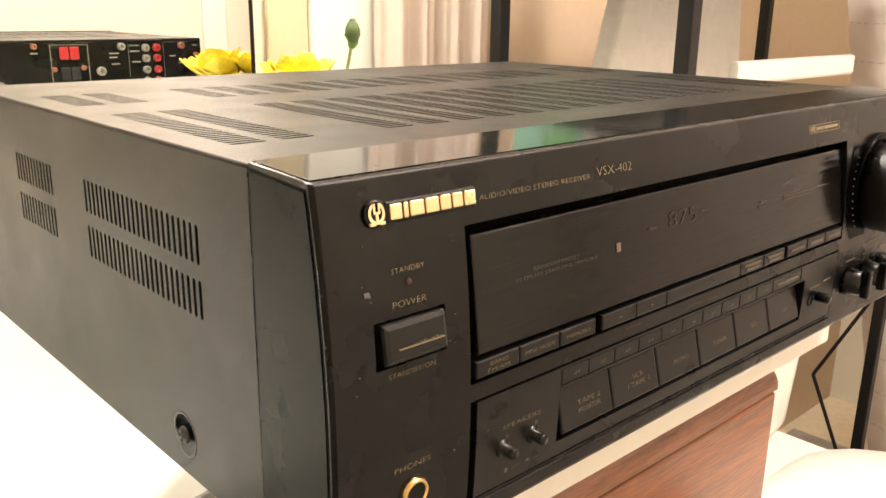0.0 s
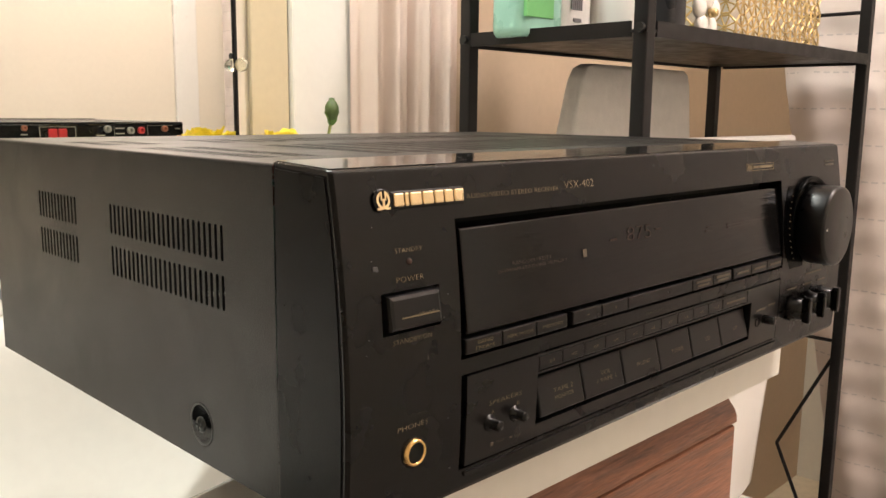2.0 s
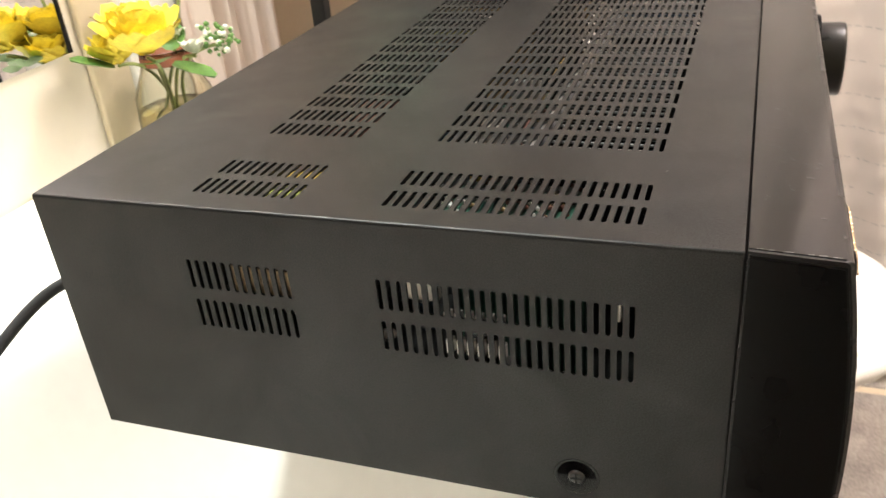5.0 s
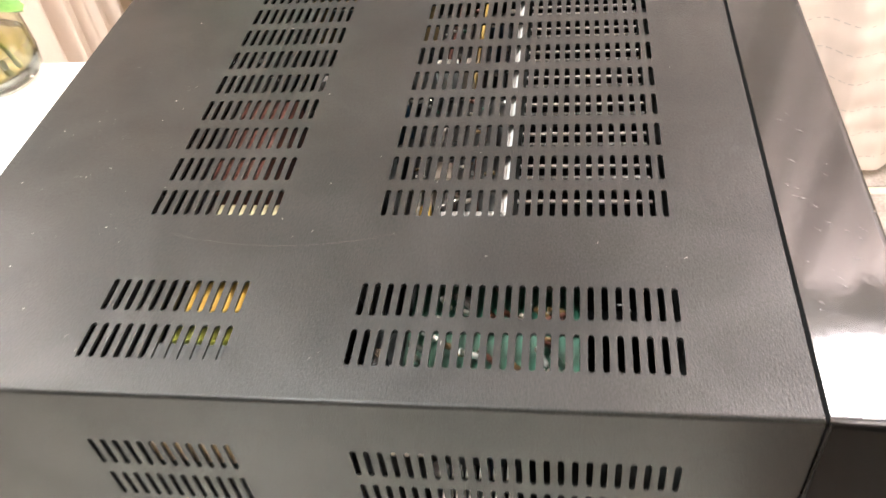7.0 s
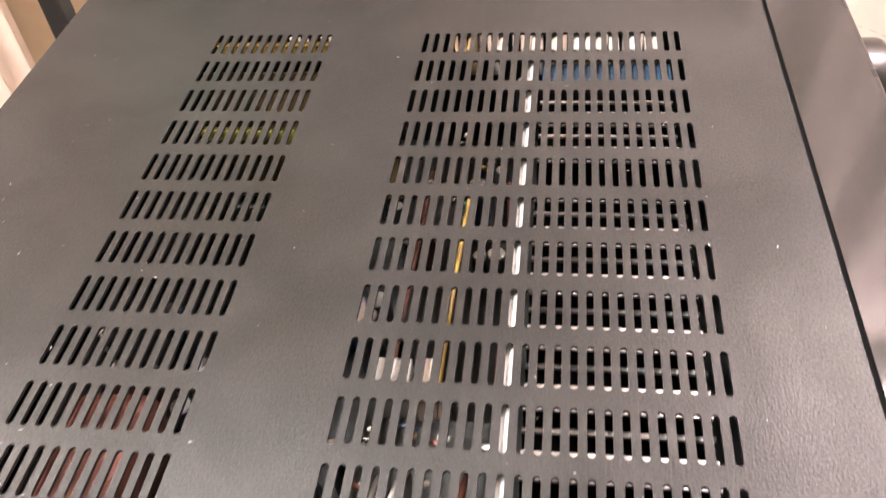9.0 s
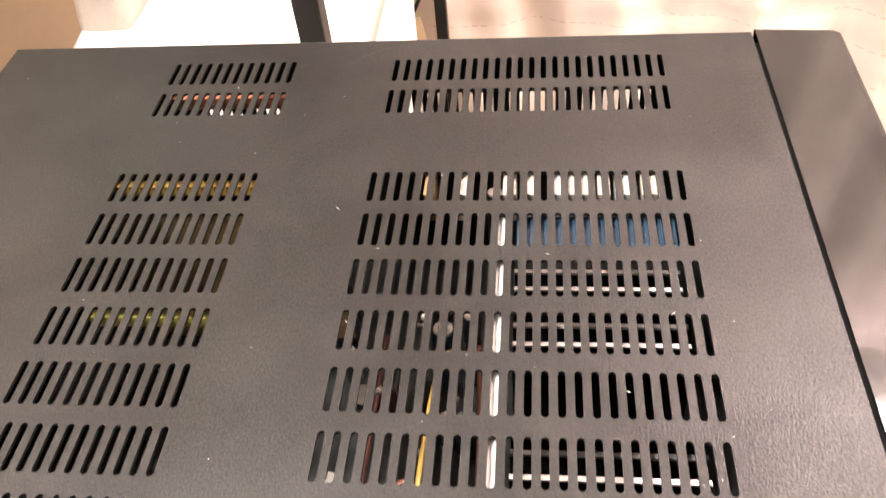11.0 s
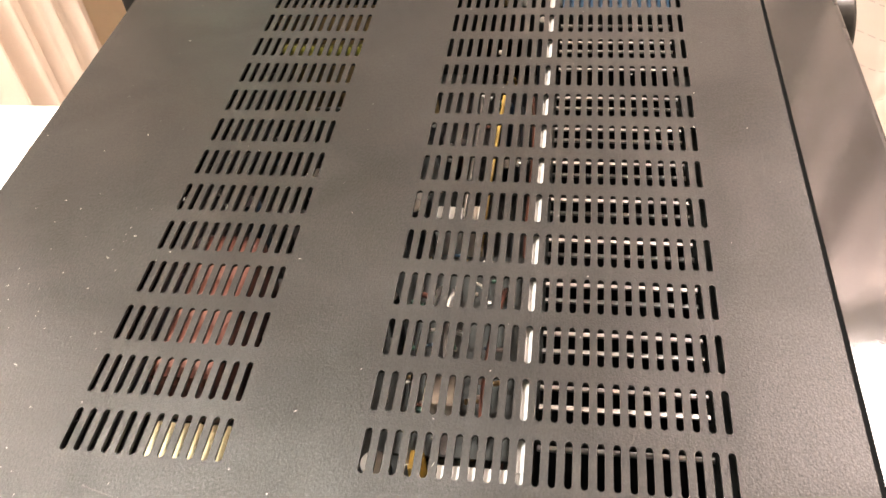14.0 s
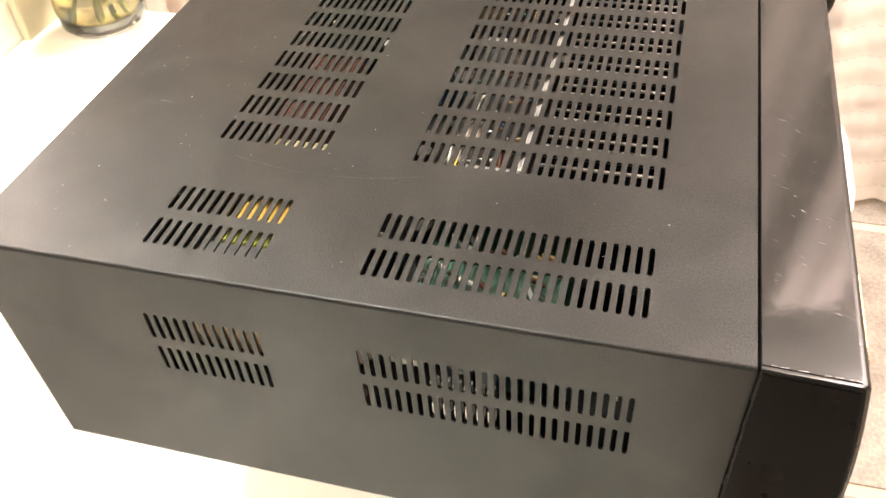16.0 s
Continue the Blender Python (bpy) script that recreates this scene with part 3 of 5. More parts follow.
box(emb, -0.0027, -0.0008, -0.0016, -0.0010, -0.0033, -0.0025)
box(emb, 0.0008, 0.0027, -0.0016, -0.0010, -0.0033, -0.0025)
part("emblem", moved(emb, on_front(0.0193, 0.9089)), M["logo"], fp, "gold ring emblem")
gx = 0.0240
for wdt in (0.0044, 0.0017, 0.0053, 0.0051, 0.0042, 0.0042, 0.0047):
    bm = box(bmesh.new(), 0, wdt, -0.0017, -0.0006, -0.0023, 0.0023, 0.0005)
    part("badge_bar", moved(bm, on_front(gx, 0.9085)), M["logo"], fp, "polished gold badge shape")
    gx += wdt + 0.00065
words("AUDIO/VIDEO STEREO RECEIVER", 0.0600, 0.1149, 0.9077, 0.0017)
words("VSX-402", 0.1188, 0.1395, 0.9087, 0.0032)
for bx0, bx1, bz0, bz1 in ((-0.0155, -0.0139, -0.0012, 0.0012), (-0.0130, -0.0114, -0.0012, 0.0012), (-0.0090, -0.0020, -0.0007, 0.0007), (-0.0008, 0.0150, -0.0007, 0.0007)):
    part("print_bar", moved(boxed(bx0, bx1, -0.0003, 0.0001, bz0, bz1), on_front(0.3020, 0.9092)), M["gold"], fp)
fr = bmesh.new()
for b4 in ((-0.0170, 0.0170, 0.0017, 0.0020), (-0.0170, 0.0170, -0.0020, -0.0017), (-0.0170, -0.0167, -0.0017, 0.0017), (0.0167, 0.0170, -0.0017, 0.0017), (-0.0104, -0.0101, -0.0017, 0.0017)):
    box(fr, b4[0], b4[1], -0.00025, 0.0001, b4[2], b4[3])
part("print_frame", moved(fr, on_front(0.3020, 0.9092)), M["gold"], fp)
for dz in (0.0011, -0.0011):
    part("print_bar", moved(boxed(-0.0072, 0.0072, -0.0003, 0.0001, -0.0005, 0.0005), on_front(0.4022, 0.9081 + dz)), M["print"], fp)
for k, (x, z, w_) in enumerate(((0.0142, 0.8868, 0.0011), (0.0150, 0.8862, 0.0006), (0.0128, 0.8895, 0.0003), (0.0142, 0.9005, 0.0003), (0.0470, 0.8740, 0.0003), (0.0462, 0.8285, 0.0003), (0.0098, 0.8640, 0.0003), (0.0085, 0.8590, 0.0002), (0.0446, 0.8660, 0.0003), (0.0480, 0.8085, 0.0005))):
    part("scuff", moved(boxed(-w_, w_, -0.0002, 0.0001, -w_ * 0.7, w_ * 0.8, bevel=w_ * 0.35), on_front(x, z)), M["scuff"], fp, "small grey scuff")
words("STANDBY", 0.0232, 0.0358, 0.8918, 0.0016)
words("POWER", 0.0230, 0.0357, 0.8820, 0.0019)
words("STANDBY/ON", 0.0201, 0.0381, 0.8611, 0.0016)
words("PHONES", 0.0216, 0.0359, 0.8302, 0.0018)
part("standby_lamp", lathe([(0.0013, -0.001), (0.0013, 0.0002), (0.0007, 0.0005), (0.0002, 0.0005)], 16, (0.0296, front_y(0.8877), 0.8877), "Y"), M["digits"], fp, "unlit standby lamp", True)
pw = block("power_button", 0.0182, 0.0422, 0.8652, 0.8772, -0.022, 0.0015, "button", rec, "black power button with a scuffed line", 0.0016, 0.0010)
part("scuffed_line", boxed(0.0228, 0.0402, front_y(0.8695) - 0.0025, front_y(0.8695) - 0.0012, 0.8693, 0.8697), M["gold"], pw)
for k in range(7):
    part("chip", boxed(0.0290 + 0.0016 * k, 0.0298 + 0.0016 * k, front_y(0.8699) - 0.0024, front_y(0.8699) - 0.0012, 0.8697, 0.8700 + 0.0002 * (k % 3)), M["print"], pw)
jk = part("headphone_jack", lathe([(0.0036, -0.012), (0.0036, 0.0012), (0.0040, 0.0020), (0.0048, 0.0016), (0.0052, 0.0004), (0.0052, -0.001)], 36, (0.0294, front_y(0.8203), 0.8203), "Y"), M["brass"], fp, "brass headphone socket ring", True)
# solid dark plug, the shade of the hole as colour
part("bore", lathe([(0.0001, 0.0), (0.0036, 0.0), (0.0037, 0.0013), (0.0001, 0.00135)], 24, (0.0294, front_y(0.8203), 0.8203), "Y"), M["dark"], jk)
part("jack_rim", lathe([(0.0058, -0.001), (0.0058, 0.0001), (0.0055, 0.0003), (0.0052, 0.0001), (0.0052, -0.001)], 36, (0.0294, front_y(0.8203), 0.8203), "Y"), M["dark"], fp, smooth=True)

# display window and the button row under it
WZ0, WZ1 = 0.8572, 0.8962
dw = block("display_window", 0.0572, 0.3274, WZ0, WZ1, -0.021, -0.0022, "window", rec, "smoked glossy display window", 0.0008, 0.0018)


def on_window(x, z, out=0.0003):
    t = (WZ1 - z) / (WZ1 - WZ0)
    y = (front_y(WZ1) + 0.0022) * (1 - t) + (front_y(WZ0) + 0.0022 - 0.0018) * t
    lean = math.atan((front_y(WZ1) - front_y(WZ0) + 0.0018) / (WZ1 - WZ0))
    return Matrix.Translation((x, y - out, z)) @ Matrix.Rotation(-lean, 4, "X")


for text, x0, x1, z in (("RANDOM PRESET", 0.0850, 0.1094, 0.8802), ("30 FM/AM STATIONS MEMORY", 0.0759, 0.1195, 0.8779)):
    part("lettering", moved(lettering(text, x1 - x0, 0.0013), on_window((x0 + x1) / 2, z)), M["print"], dw, "dim printed lettering")
part("sensor", moved(boxed(-0.0013, 0.0013, -0.0001, 0.0002, -0.0017, 0.0017), on_window(0.1323, 0.8790)), M["print"], dw)
part("digits", moved(lettering("875", 0.0200, 0.0062), on_window(0.1757, 0.8838)), M["digits"], dw, "faint unlit display digits")
for bx0, bx1, bz in ((0.152, 0.157, 0.8825), (0.190, 0.195, 0.884), (0.238, 0.246, 0.8785), (0.262, 0.311, 0.8800), (0.240, 0.247, 0.8805), (0.262, 0.290, 0.8785)):
    part("print_bar", moved(boxed(bx0 - 0.2, bx1 - 0.2, -0.0001, 0.0002, -0.0004, 0.0004), on_window(0.2, bz)), M["digits"], dw)
row = (0.0552, 0.0757, 0.0964, 0.1171, 0.1205, 0.1420, 0.1625, 0.2212, 0.2427, 0.2634, 0.2655, 0.2868, 0.3070, 0.3270)
for i, (xa, xb) in enumerate(zip(row, row[1:])):
    if xb - xa < 0.004:
        continue
    key = block("key", xa + 0.0003, xb - 0.0003, 0.8499, 0.8557, -0.021, 0.0003, "button", rec, "small black key", 0.0005)
    cx, z = (xa + xb) / 2, 0.8528
    if i == 0:
        words("BAND", cx - 0.0040, cx + 0.0044, z + 0.0012, 0.0014, out=0.0006, parent=key)
        words("FM/AM", cx - 0.0050, cx + 0.0050, z - 0.0011, 0.0014, out=0.0006, parent=key)
    elif i == 1:
        words("MPX MODE", cx - 0.0078, cx + 0.0078, z, 0.0014, out=0.0006, parent=key)
    elif i == 2:
        words("MEMORY", cx - 0.0068, cx + 0.0068, z, 0.0014, out=0.0006, parent=key)
    elif i in (4, 5):
        words("-" if i == 4 else "+", cx - 0.0008, cx + 0.0008, z, 0.0003 if i == 4 else 0.0016, out=0.0006, parent=key)
    elif i > 6:
        for dz, wd in (((0.0010, 0.0074), (-0.0010, 0.0058)) if i < 9 else ((0.0, 0.0070),)):
            part("print_bar", moved(boxed(-wd, wd, -0.0002, 0.0001, -0.0006, 0.0006), on_front(cx, z + dz, 0.0005)), M["print"], key)
words("TUNING", 0.1353, 0.1453, 0.8468, 0.0011, "print")
words("STATION CALL", 0.1776, 0.2014, 0.8455, 0.0011, "print")

# lower field: one plate with cut-outs for the station numbers and the source keys
REC, NUM = (0.0976, 0.2896, 0.8122, 0.8336), (0.0980, 0.2842, 0.8346, 0.8412)
PX0, PX1, PZ0, PZ1 = 0.0560, 0.3256, 0.8066, 0.8418
plate = bmesh.new()
pxs = sorted({PX0, PX1, REC[0], REC[1], NUM[0], NUM[1]})
pzs = sorted({*[PZ0 + (PZ1 - PZ0) * k / 10 for k in range(11)], REC[2], REC[3], NUM[2], NUM[3]})


def plate_point(x, z, back=0.0):
    return plate.verts.new((x, -0.024 if back else front_y(z) - 0.0002, z))


for xa, xb in zip(pxs, pxs[1:]):
    for za, zb_ in zip(pzs, pzs[1:]):
        if not any(h[0] < (xa + xb) / 2 < h[1] and h[2] < (za + zb_) / 2 < h[3] for h in (REC, NUM)):
            plate.faces.new([plate_point(*p) for p in ((xa, za), (xb, za), (xb, zb_), (xa, zb_))])
for x0, x1, z0, z1 in ((PX0, PX1, PZ0, PZ1), REC, NUM):
    zz = [z for z in pzs if z0 <= z <= z1]
    for x in (x0, x1):
        for za, zb_ in zip(zz, zz[1:]):
            plate.faces.new([plate_point(x, za), plate_point(x, zb_), plate_point(x, zb_, 1), plate_point(x, za, 1)])
    for z in (z0, z1):
        plate.faces.new([plate_point(x0, z), plate_point(x1, z), plate_point(x1, z, 1), plate_point(x0, z, 1)])
bmesh.ops.remove_doubles(plate, verts=plate.verts, dist=0.00002)
bmesh.ops.recalc_face_normals(plate, faces=plate.faces)
lf = part("switch_plate", plate, M["button"], rec, "black control plate with loudspeaker switches")
part("plate_edge", boxed(PX0, PX1, front_y(PZ1) - 0.0004, front_y(PZ1) + 0.002, PZ1, PZ1 + 0.0003), M["gloss"], lf)
words("SPEAKERS", 0.0682, 0.0874, 0.8286, 0.0017, out=0.0005, parent=lf)
words("A", 0.0697, 0.0711, 0.8249, 0.0014, out=0.0005, parent=lf)
words("B", 0.0848, 0.0862, 0.8250, 0.0014, out=0.0005, parent=lf)
words("OFF", 0.0730, 0.0782, 0.8114, 0.0011, "print", out=0.0005, parent=lf)
words("ON", 0.0842, 0.0876, 0.8110, 0.0011, "print", out=0.0005, parent=lf)
part("print_mark", moved(boxed(-0.0006, 0.0006, -0.0003, 0.0001, -0.0007, 0.0007), on_front(0.0710, 0.8114, 0.0003)), M["print"], lf)
part("print_mark", moved(boxed(-0.0007, 0.0007, -0.0003, 0.0001, -0.0003, 0.0003), on_front(0.0822, 0.8112, 0.0003)), M["print"], lf)
for sx in (0.0690, 0.0840):
    part("push_switch", lathe([(0.0034, -0.001), (0.0034, 0.0004), (0.0021, 0.0006), (0.0021, 0.0054), (0.0017, 0.0060), (0.0002, 0.0061)], 20, (sx, front_y(0.8206), 0.8206), "Y"), M["panel"], lf, "small round push switch", True)
for i in range(10):
    xa = 0.0984 + i * 0.01562
    key = block("number_key", xa + 0.0001, xa + 0.0154, 0.8349, 0.8409, -0.024, 0.0002, "button", rec, "small black number key", 0.0004)
    words("#%d" % (i + 1), xa + 0.006, xa + (0.0094 if i < 9 else 0.0105), 0.8378, 0.0014, out=0.0006, parent=key)
key = block("number_key", 0.2548, 0.2838, 0.8349, 0.8409, -0.024, 0.0002, "button", rec, "long black key", 0.0004)
part("print_bar", moved(boxed(-0.0105, 0.0105, -0.0002, 0.0001, -0.0005, 0.0005), on_front(0.2692, 0.8378, 0.0004)), M["print"], key)
SRC = 0.1008
for i in range(6):
    xa = SRC + 0.03135 * i
    key = block("source_key", xa + 0.0003, xa + 0.0310, 0.8140, 0.8304, -0.024, -0.0040, "button", rec, "black source key leaning outward", 0.0008, 0.0046)
    z, lines = 0.8216, (("TAPE 2", "MONITOR"), ("VCR", "/ TAPE 1"), ("PHONO",), ("TUNER",), ("LD",), ("CD",))[i]
    ya, yb = front_y(0.8304) + 0.0040, front_y(0.8140) - 0.0006
    for j, text in enumerate(lines):
        wdt = 0.00115 * len(text) * (0.8 if len(text) > 6 else 1)
        zz = z + (0.0015 - 0.0030 * j if len(lines) > 1 else -0.0004)
        y = yb + (ya - yb) * (zz - 0.8140) / 0.0164 - 0.0003
        part("lettering", moved(lettering(text, 2 * wdt, 0.0018), Matrix.Translation((xa + 0.0172, y, zz)) @ Matrix.Rotation(-math.atan((ya - yb) / 0.0164), 4, "X")), M["gold"], key, "small gold printed lettering")
part("ridge", extrude_x([(front_y(0.8040) + 0.0010, 0.8022), (front_y(0.8040) - 0.0008, 0.8030), (front_y(0.8040) - 0.0008, 0.8042), (front_y(0.8040) + 0.0010, 0.8050)], 0.0560, 0.3268), M["gloss"], rec)

# volume knob in a dished ring, with a dark dotted field beside it, and three tone knobs
KX, KZ = 0.3690, 0.8715
sf = bmesh.new()
arc = [(KX - 0.0395 * math.cos(a), KZ + 0.0395 * math.sin(a)) for a in [radians(-39 + 78 * k / 16) for k in range(17)]]
fan = [[sf.verts.new((x + (KX - 0.012 - x) * t, front_y(z) - 0.0003, z)) for x, z in arc] for t in (0.0, 1.0)]
for k in range(16):
    sf.faces.new((fan[0][k], fan[0][k + 1], fan[1][k + 1], fan[1][k]))
part("scale_field", sf, M["field"], fp, "glossy dark field beside the volume knob")
part("knob_ring", lathe([(0.0296, -0.0030), (0.0296, 0.0004), (0.0286, 0.0009), (0.0270, 0.0003), (0.0252, -0.0004), (0.0246, -0.003)], 56, (KX, front_y(KZ), KZ), "Y"), M["field"], fp, "dark dished ring behind the volume knob", True)
vk = part("volume_knob", lathe([(0.0238, -0.001), (0.0243, 0.002), (0.0245, 0.0150), (0.0240, 0.0166), (0.0224, 0.0172), (0.0005, 0.0166)], 72, (KX, front_y(KZ), KZ), "Y"), M["knob"], rec, "large black volume knob", True)
part("pointer", boxed(KX - 0.0205, KX - 0.0193, front_y(KZ) - 0.0178, front_y(KZ) - 0.0167, KZ - 0.0012, KZ - 0.0002), M["white_plastic"], vk)
for k in range(11):
    a = radians(145 + 70 * k / 10)
    part("scale_dot", moved(boxed(-0.0003, 0.0003, -0.0003, 0.0001, -0.0003, 0.0003), on_front(KX + 0.0325 * math.cos(a), KZ + 0.0325 * math.sin(a), 0.0004)), M["gold"], fp)
for kx in (0.3440, 0.3665, 0.3890):
    kn = part("tone_knob", lathe([(0.0078, 0.0), (0.0080, 0.001), (0.0070, 0.003), (0.0066, 0.0078), (0.0050, 0.0088), (0.0003, 0.0089)], 28, (kx, front_y(0.822), 0.822), "Y"), M["panel"], rec, "small black tone knob", True)
    part("grip", boxed(kx - 0.0022, kx + 0.0022, front_y(0.822) - 0.0128, front_y(0.822) - 0.0082, 0.8142, 0.8298, bevel=0.0008), M["panel"], kn)
part("socket", lathe([(0.0028, -0.001), (0.0028, 0.0006), (0.0018, 0.0005), (0.0017, -0.001)], 18, (0.2990, front_y(0.8205), 0.8205), "Y"), M["dark"], lf)
part("push_switch", lathe([(0.0026, -0.001), (0.0026, 0.0065), (0.0020, 0.0072), (0.0002, 0.0073)], 18, (0.3070, front_y(0.8212), 0.8212), "Y"), M["gloss"], lf, "small round push switch", True)
for bx0, bx1, bz in ((0.296, 0.308, 0.8275), (0.311, 0.321, 0.8285), (0.337, 0.350, 0.834), (0.360, 0.373, 0.834), (0.383, 0.395, 0.834), (0.363, 0.387, 0.8405)):
    part("print_bar", moved(boxed(-(bx1 - bx0) / 2, (bx1 - bx0) / 2, -0.0003, 0.0001, -0.0005, 0.0005), on_front((bx0 + bx1) / 2, bz, 0.0002)), M["print"], fp)

# rear panel with its sockets
rear = part("rear_panel", boxed(0.001, W - 0.001, YB - 0.002, YB + 0.0006, ZB + 0.0005, ZT - 0.0035), M["panel"], rec, "black rear panel full of sockets")


def socket(x, z, r, material, length=0.0035):
    part("socket", lathe([(r, 0), (r, length), (r * 0.8, length + 0.0006), (r * 0.45, length + 0.0006), (r * 0.42, length - 0.003), (0.0003, length - 0.003)], 20, (0, 0, 0)), M[material], rear, "round rear socket", True).matrix_local = Matrix.Translation((x, YB + 0.0006, z)) @ Matrix.Rotation(radians(-90), 4, "X")


for x in (0.2435, 0.2555):
    part("terminal", boxed(x - 0.0055, x + 0.0055, YB + 0.0006, YB + 0.004, 0.897, 0.912, bevel=0.0015), M["red"], rear, "red spring loudspeaker terminal")
    part("terminal", boxed(x - 0.0055, x + 0.0055, YB + 0.0006, YB + 0.004, 0.873, 0.888, bevel=0.0015), M["rubber"], rear, "black spring loudspeaker terminal")
for b4 in ((0.228, 0.2725, 0.9138, 0.9146), (0.228, 0.2725, 0.868, 0.8688), (0.228, 0.2288, 0.8688, 0.9138), (0.2717, 0.2725, 0.8688, 0.9138), (0.322, 0.366, 0.9185, 0.9189), (0.368, 0.4045, 0.9152, 0.9156), (0.368, 0.3684, 0.872, 0.9152), (0.322, 0.3224, 0.874, 0.916)):
    part("print_line", boxed(b4[0], b4[1], YB + 0.0006, YB + 0.0009, b4[2], b4[3]), M["white_jack"], rear)
for x, z, r, m_ in ((0.21, 0.913, 0.0035, "orange"), (0.2305, 0.886, 0.003, "orange"), (0.265, 0.887, 0.003, "orange"), (0.313, 0.911, 0.0048, "white_jack"), (0.344, 0.909, 0.0048, "white_jack"), (0.3585, 0.909, 0.0048, "red"),
                    (0.344, 0.896, 0.0048, "white_jack"), (0.3585, 0.896, 0.0048, "red"), (0.344, 0.882, 0.0048, "white_jack"), (0.3585, 0.882, 0.0048, "red"), (0.344, 0.868, 0.0048, "white_jack"), (0.3585, 0.868, 0.0048, "red"),
                    (0.392, 0.911, 0.0042, "orange"), (0.412, 0.899, 0.003, "orange"), (0.286, 0.882, 0.0055, "white_jack"), (0.17, 0.87, 0.0042, "white_jack"), (0.17, 0.855, 0.0042, "red")):
    socket(x, z, r, m_)
for x0, x1, z in ((0.298, 0.310, 0.903), (0.298, 0.308, 0.898), (0.300, 0.310, 0.890), (0.324, 0.336, 0.912), (0.324, 0.336, 0.905), (0.376, 0.384, 0.898), (0.388, 0.398, 0.889), (0.206, 0.214, 0.905), (0.408, 0.415, 0.911), (0.326, 0.337, 0.892)):
    part("print_bar", boxed(x0, x1, YB + 0.0006, YB + 0.0009, z - 0.0008, z + 0.0008), M["white_jack"], rear)

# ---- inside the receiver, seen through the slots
# main and upright boards take the darkened board colour as interior shade
main_board = part("circuit_board", boxed(0.010, W - 0.010, 0.006, YB - 0.008, 0.8120, 0.8136), M["board"], rec, "main circuit board, darkened for the shade inside the case")
part("frame_bar", box(boxed(0.0835, 0.3260, 0.0866, 0.0900, 0.9120, 0.9172), 0.0800, 0.0843, 0.0866, 0.1100, 0.9120, 0.9168), M["grey_bar"], rec, "white angled strip under the cover")
# sink body near-black: the shade deep below the slots is in its colour
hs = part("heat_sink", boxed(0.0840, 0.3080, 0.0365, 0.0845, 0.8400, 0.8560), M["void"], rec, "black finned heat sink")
x = 0.0930
for i in range(33):
    if not 0.252 < x < 0.266:
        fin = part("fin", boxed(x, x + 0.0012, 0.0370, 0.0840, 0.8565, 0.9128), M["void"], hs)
        part("bare_edge", boxed(x - 0.0001, x + 0.0013, 0.0370, 0.0840, 0.9129, 0.9137), M["sink"], fin, "bright sawn edge of the fin")
    x += 0.0066
for k in range(15):
    xk = 0.3105 + 0.00095 * k
    part("ribbon_wire", boxed(xk, xk + 0.0007, 0.0370, 0.0835, 0.9155, 0.9167), M["blue"], rec)
for y0, y1, mm in ((0.0405, 0.0455, "pale"), (0.0470, 0.0535, "grey_bar"), (0.0550, 0.0590, "pale"), (0.0610, 0.0680, "pale"), (0.0700, 0.0740, "grey_bar"), (0.0765, 0.0815, "pale"), (0.0840, 0.0885, "pale"), (0.0990, 0.1030, "pale"), (0.1100, 0.1135, "tanpcb")):
    part("connector", boxed(0.3335, 0.3455, y0, y1, 0.9060, 0.9176, bevel=0.0004), M[mm], rec, "pale plug in a row")
part("yellow_wire", tube([(0.165, 0.110, 0.888), (0.185, 0.1075, 0.908), (0.22, 0.1065, 0.9105), (0.26, 0.1055, 0.9105), (0.285, 0.104, 0.905), (0.30, 0.102, 0.880)], 0.0008), M["amber"], rec, "yellow wire", True)
for wy, wz, mm in ((0.1245, 0.895, "copper"), (0.1185, 0.889, "steel"), (0.1130, 0.882, "black_cap"), (0.0985, 0.884, "black_cap"), (0.0935, 0.890, "copper")):
    part("wire", tube([(0.10, wy + 0.004, wz - 0.02), (0.15, wy - 0.003, wz), (0.20, wy + 0.002, wz - 0.004), (0.25, wy - 0.002, wz + 0.002), (0.31, wy + 0.003, wz - 0.02)], 0.0009), M[mm], rec, smooth=True)
for k, (ya, yb) in enumerate(((0.1172, 0.1135), (0.1215, 0.1190), (0.1110, 0.1145), (0.1005, 0.0975))):
    part("cable", tube([(0.088 + 0.004 * k, ya, 0.902), (0.108, ya, 0.9135), (0.130, (ya + yb) / 2 + 0.001, 0.9145), (0.152, yb, 0.9120), (0.168, yb, 0.892)], 0.0011), M[("pale", "steel", "stitch", "copper")[k]], rec, "pale cable", True)
part("coil_lead", tube([(0.176 + 0.0022 * k, 0.196 + 0.0016 * k + (0.0016 if k % 2 else -0.0016), 0.9125) for k in range(9)], 0.0005), M["steel"], rec, "thin coiled lead", True)
part("connector", boxed(0.1770, 0.1850, 0.1140, 0.1235, 0.880, 0.9160, bevel=0.0006), M["grey_bar"], rec, "pale plug")
part("connector", boxed(0.1755, 0.1850, 0.1080, 0.1125, 0.880, 0.9165, bevel=0.0006), M["pale"], rec, "pale plug")
part("connector", boxed(0.1040, 0.1140, 0.1085, 0.1170, 0.878, 0.9155, bevel=0.0006), M["pale"], rec, "pale plug")
part("connector", boxed(0.1970, 0.2045, 0.1680, 0.1735, 0.880, 0.9110, bevel=0.0006), M["stitch"], rec, "pale plug")
part("connector", boxed(0.1770, 0.1860, 0.1680, 0.1765, 0.880, 0.9110, bevel=0.0006), M["stitch"], rec, "pale plug")
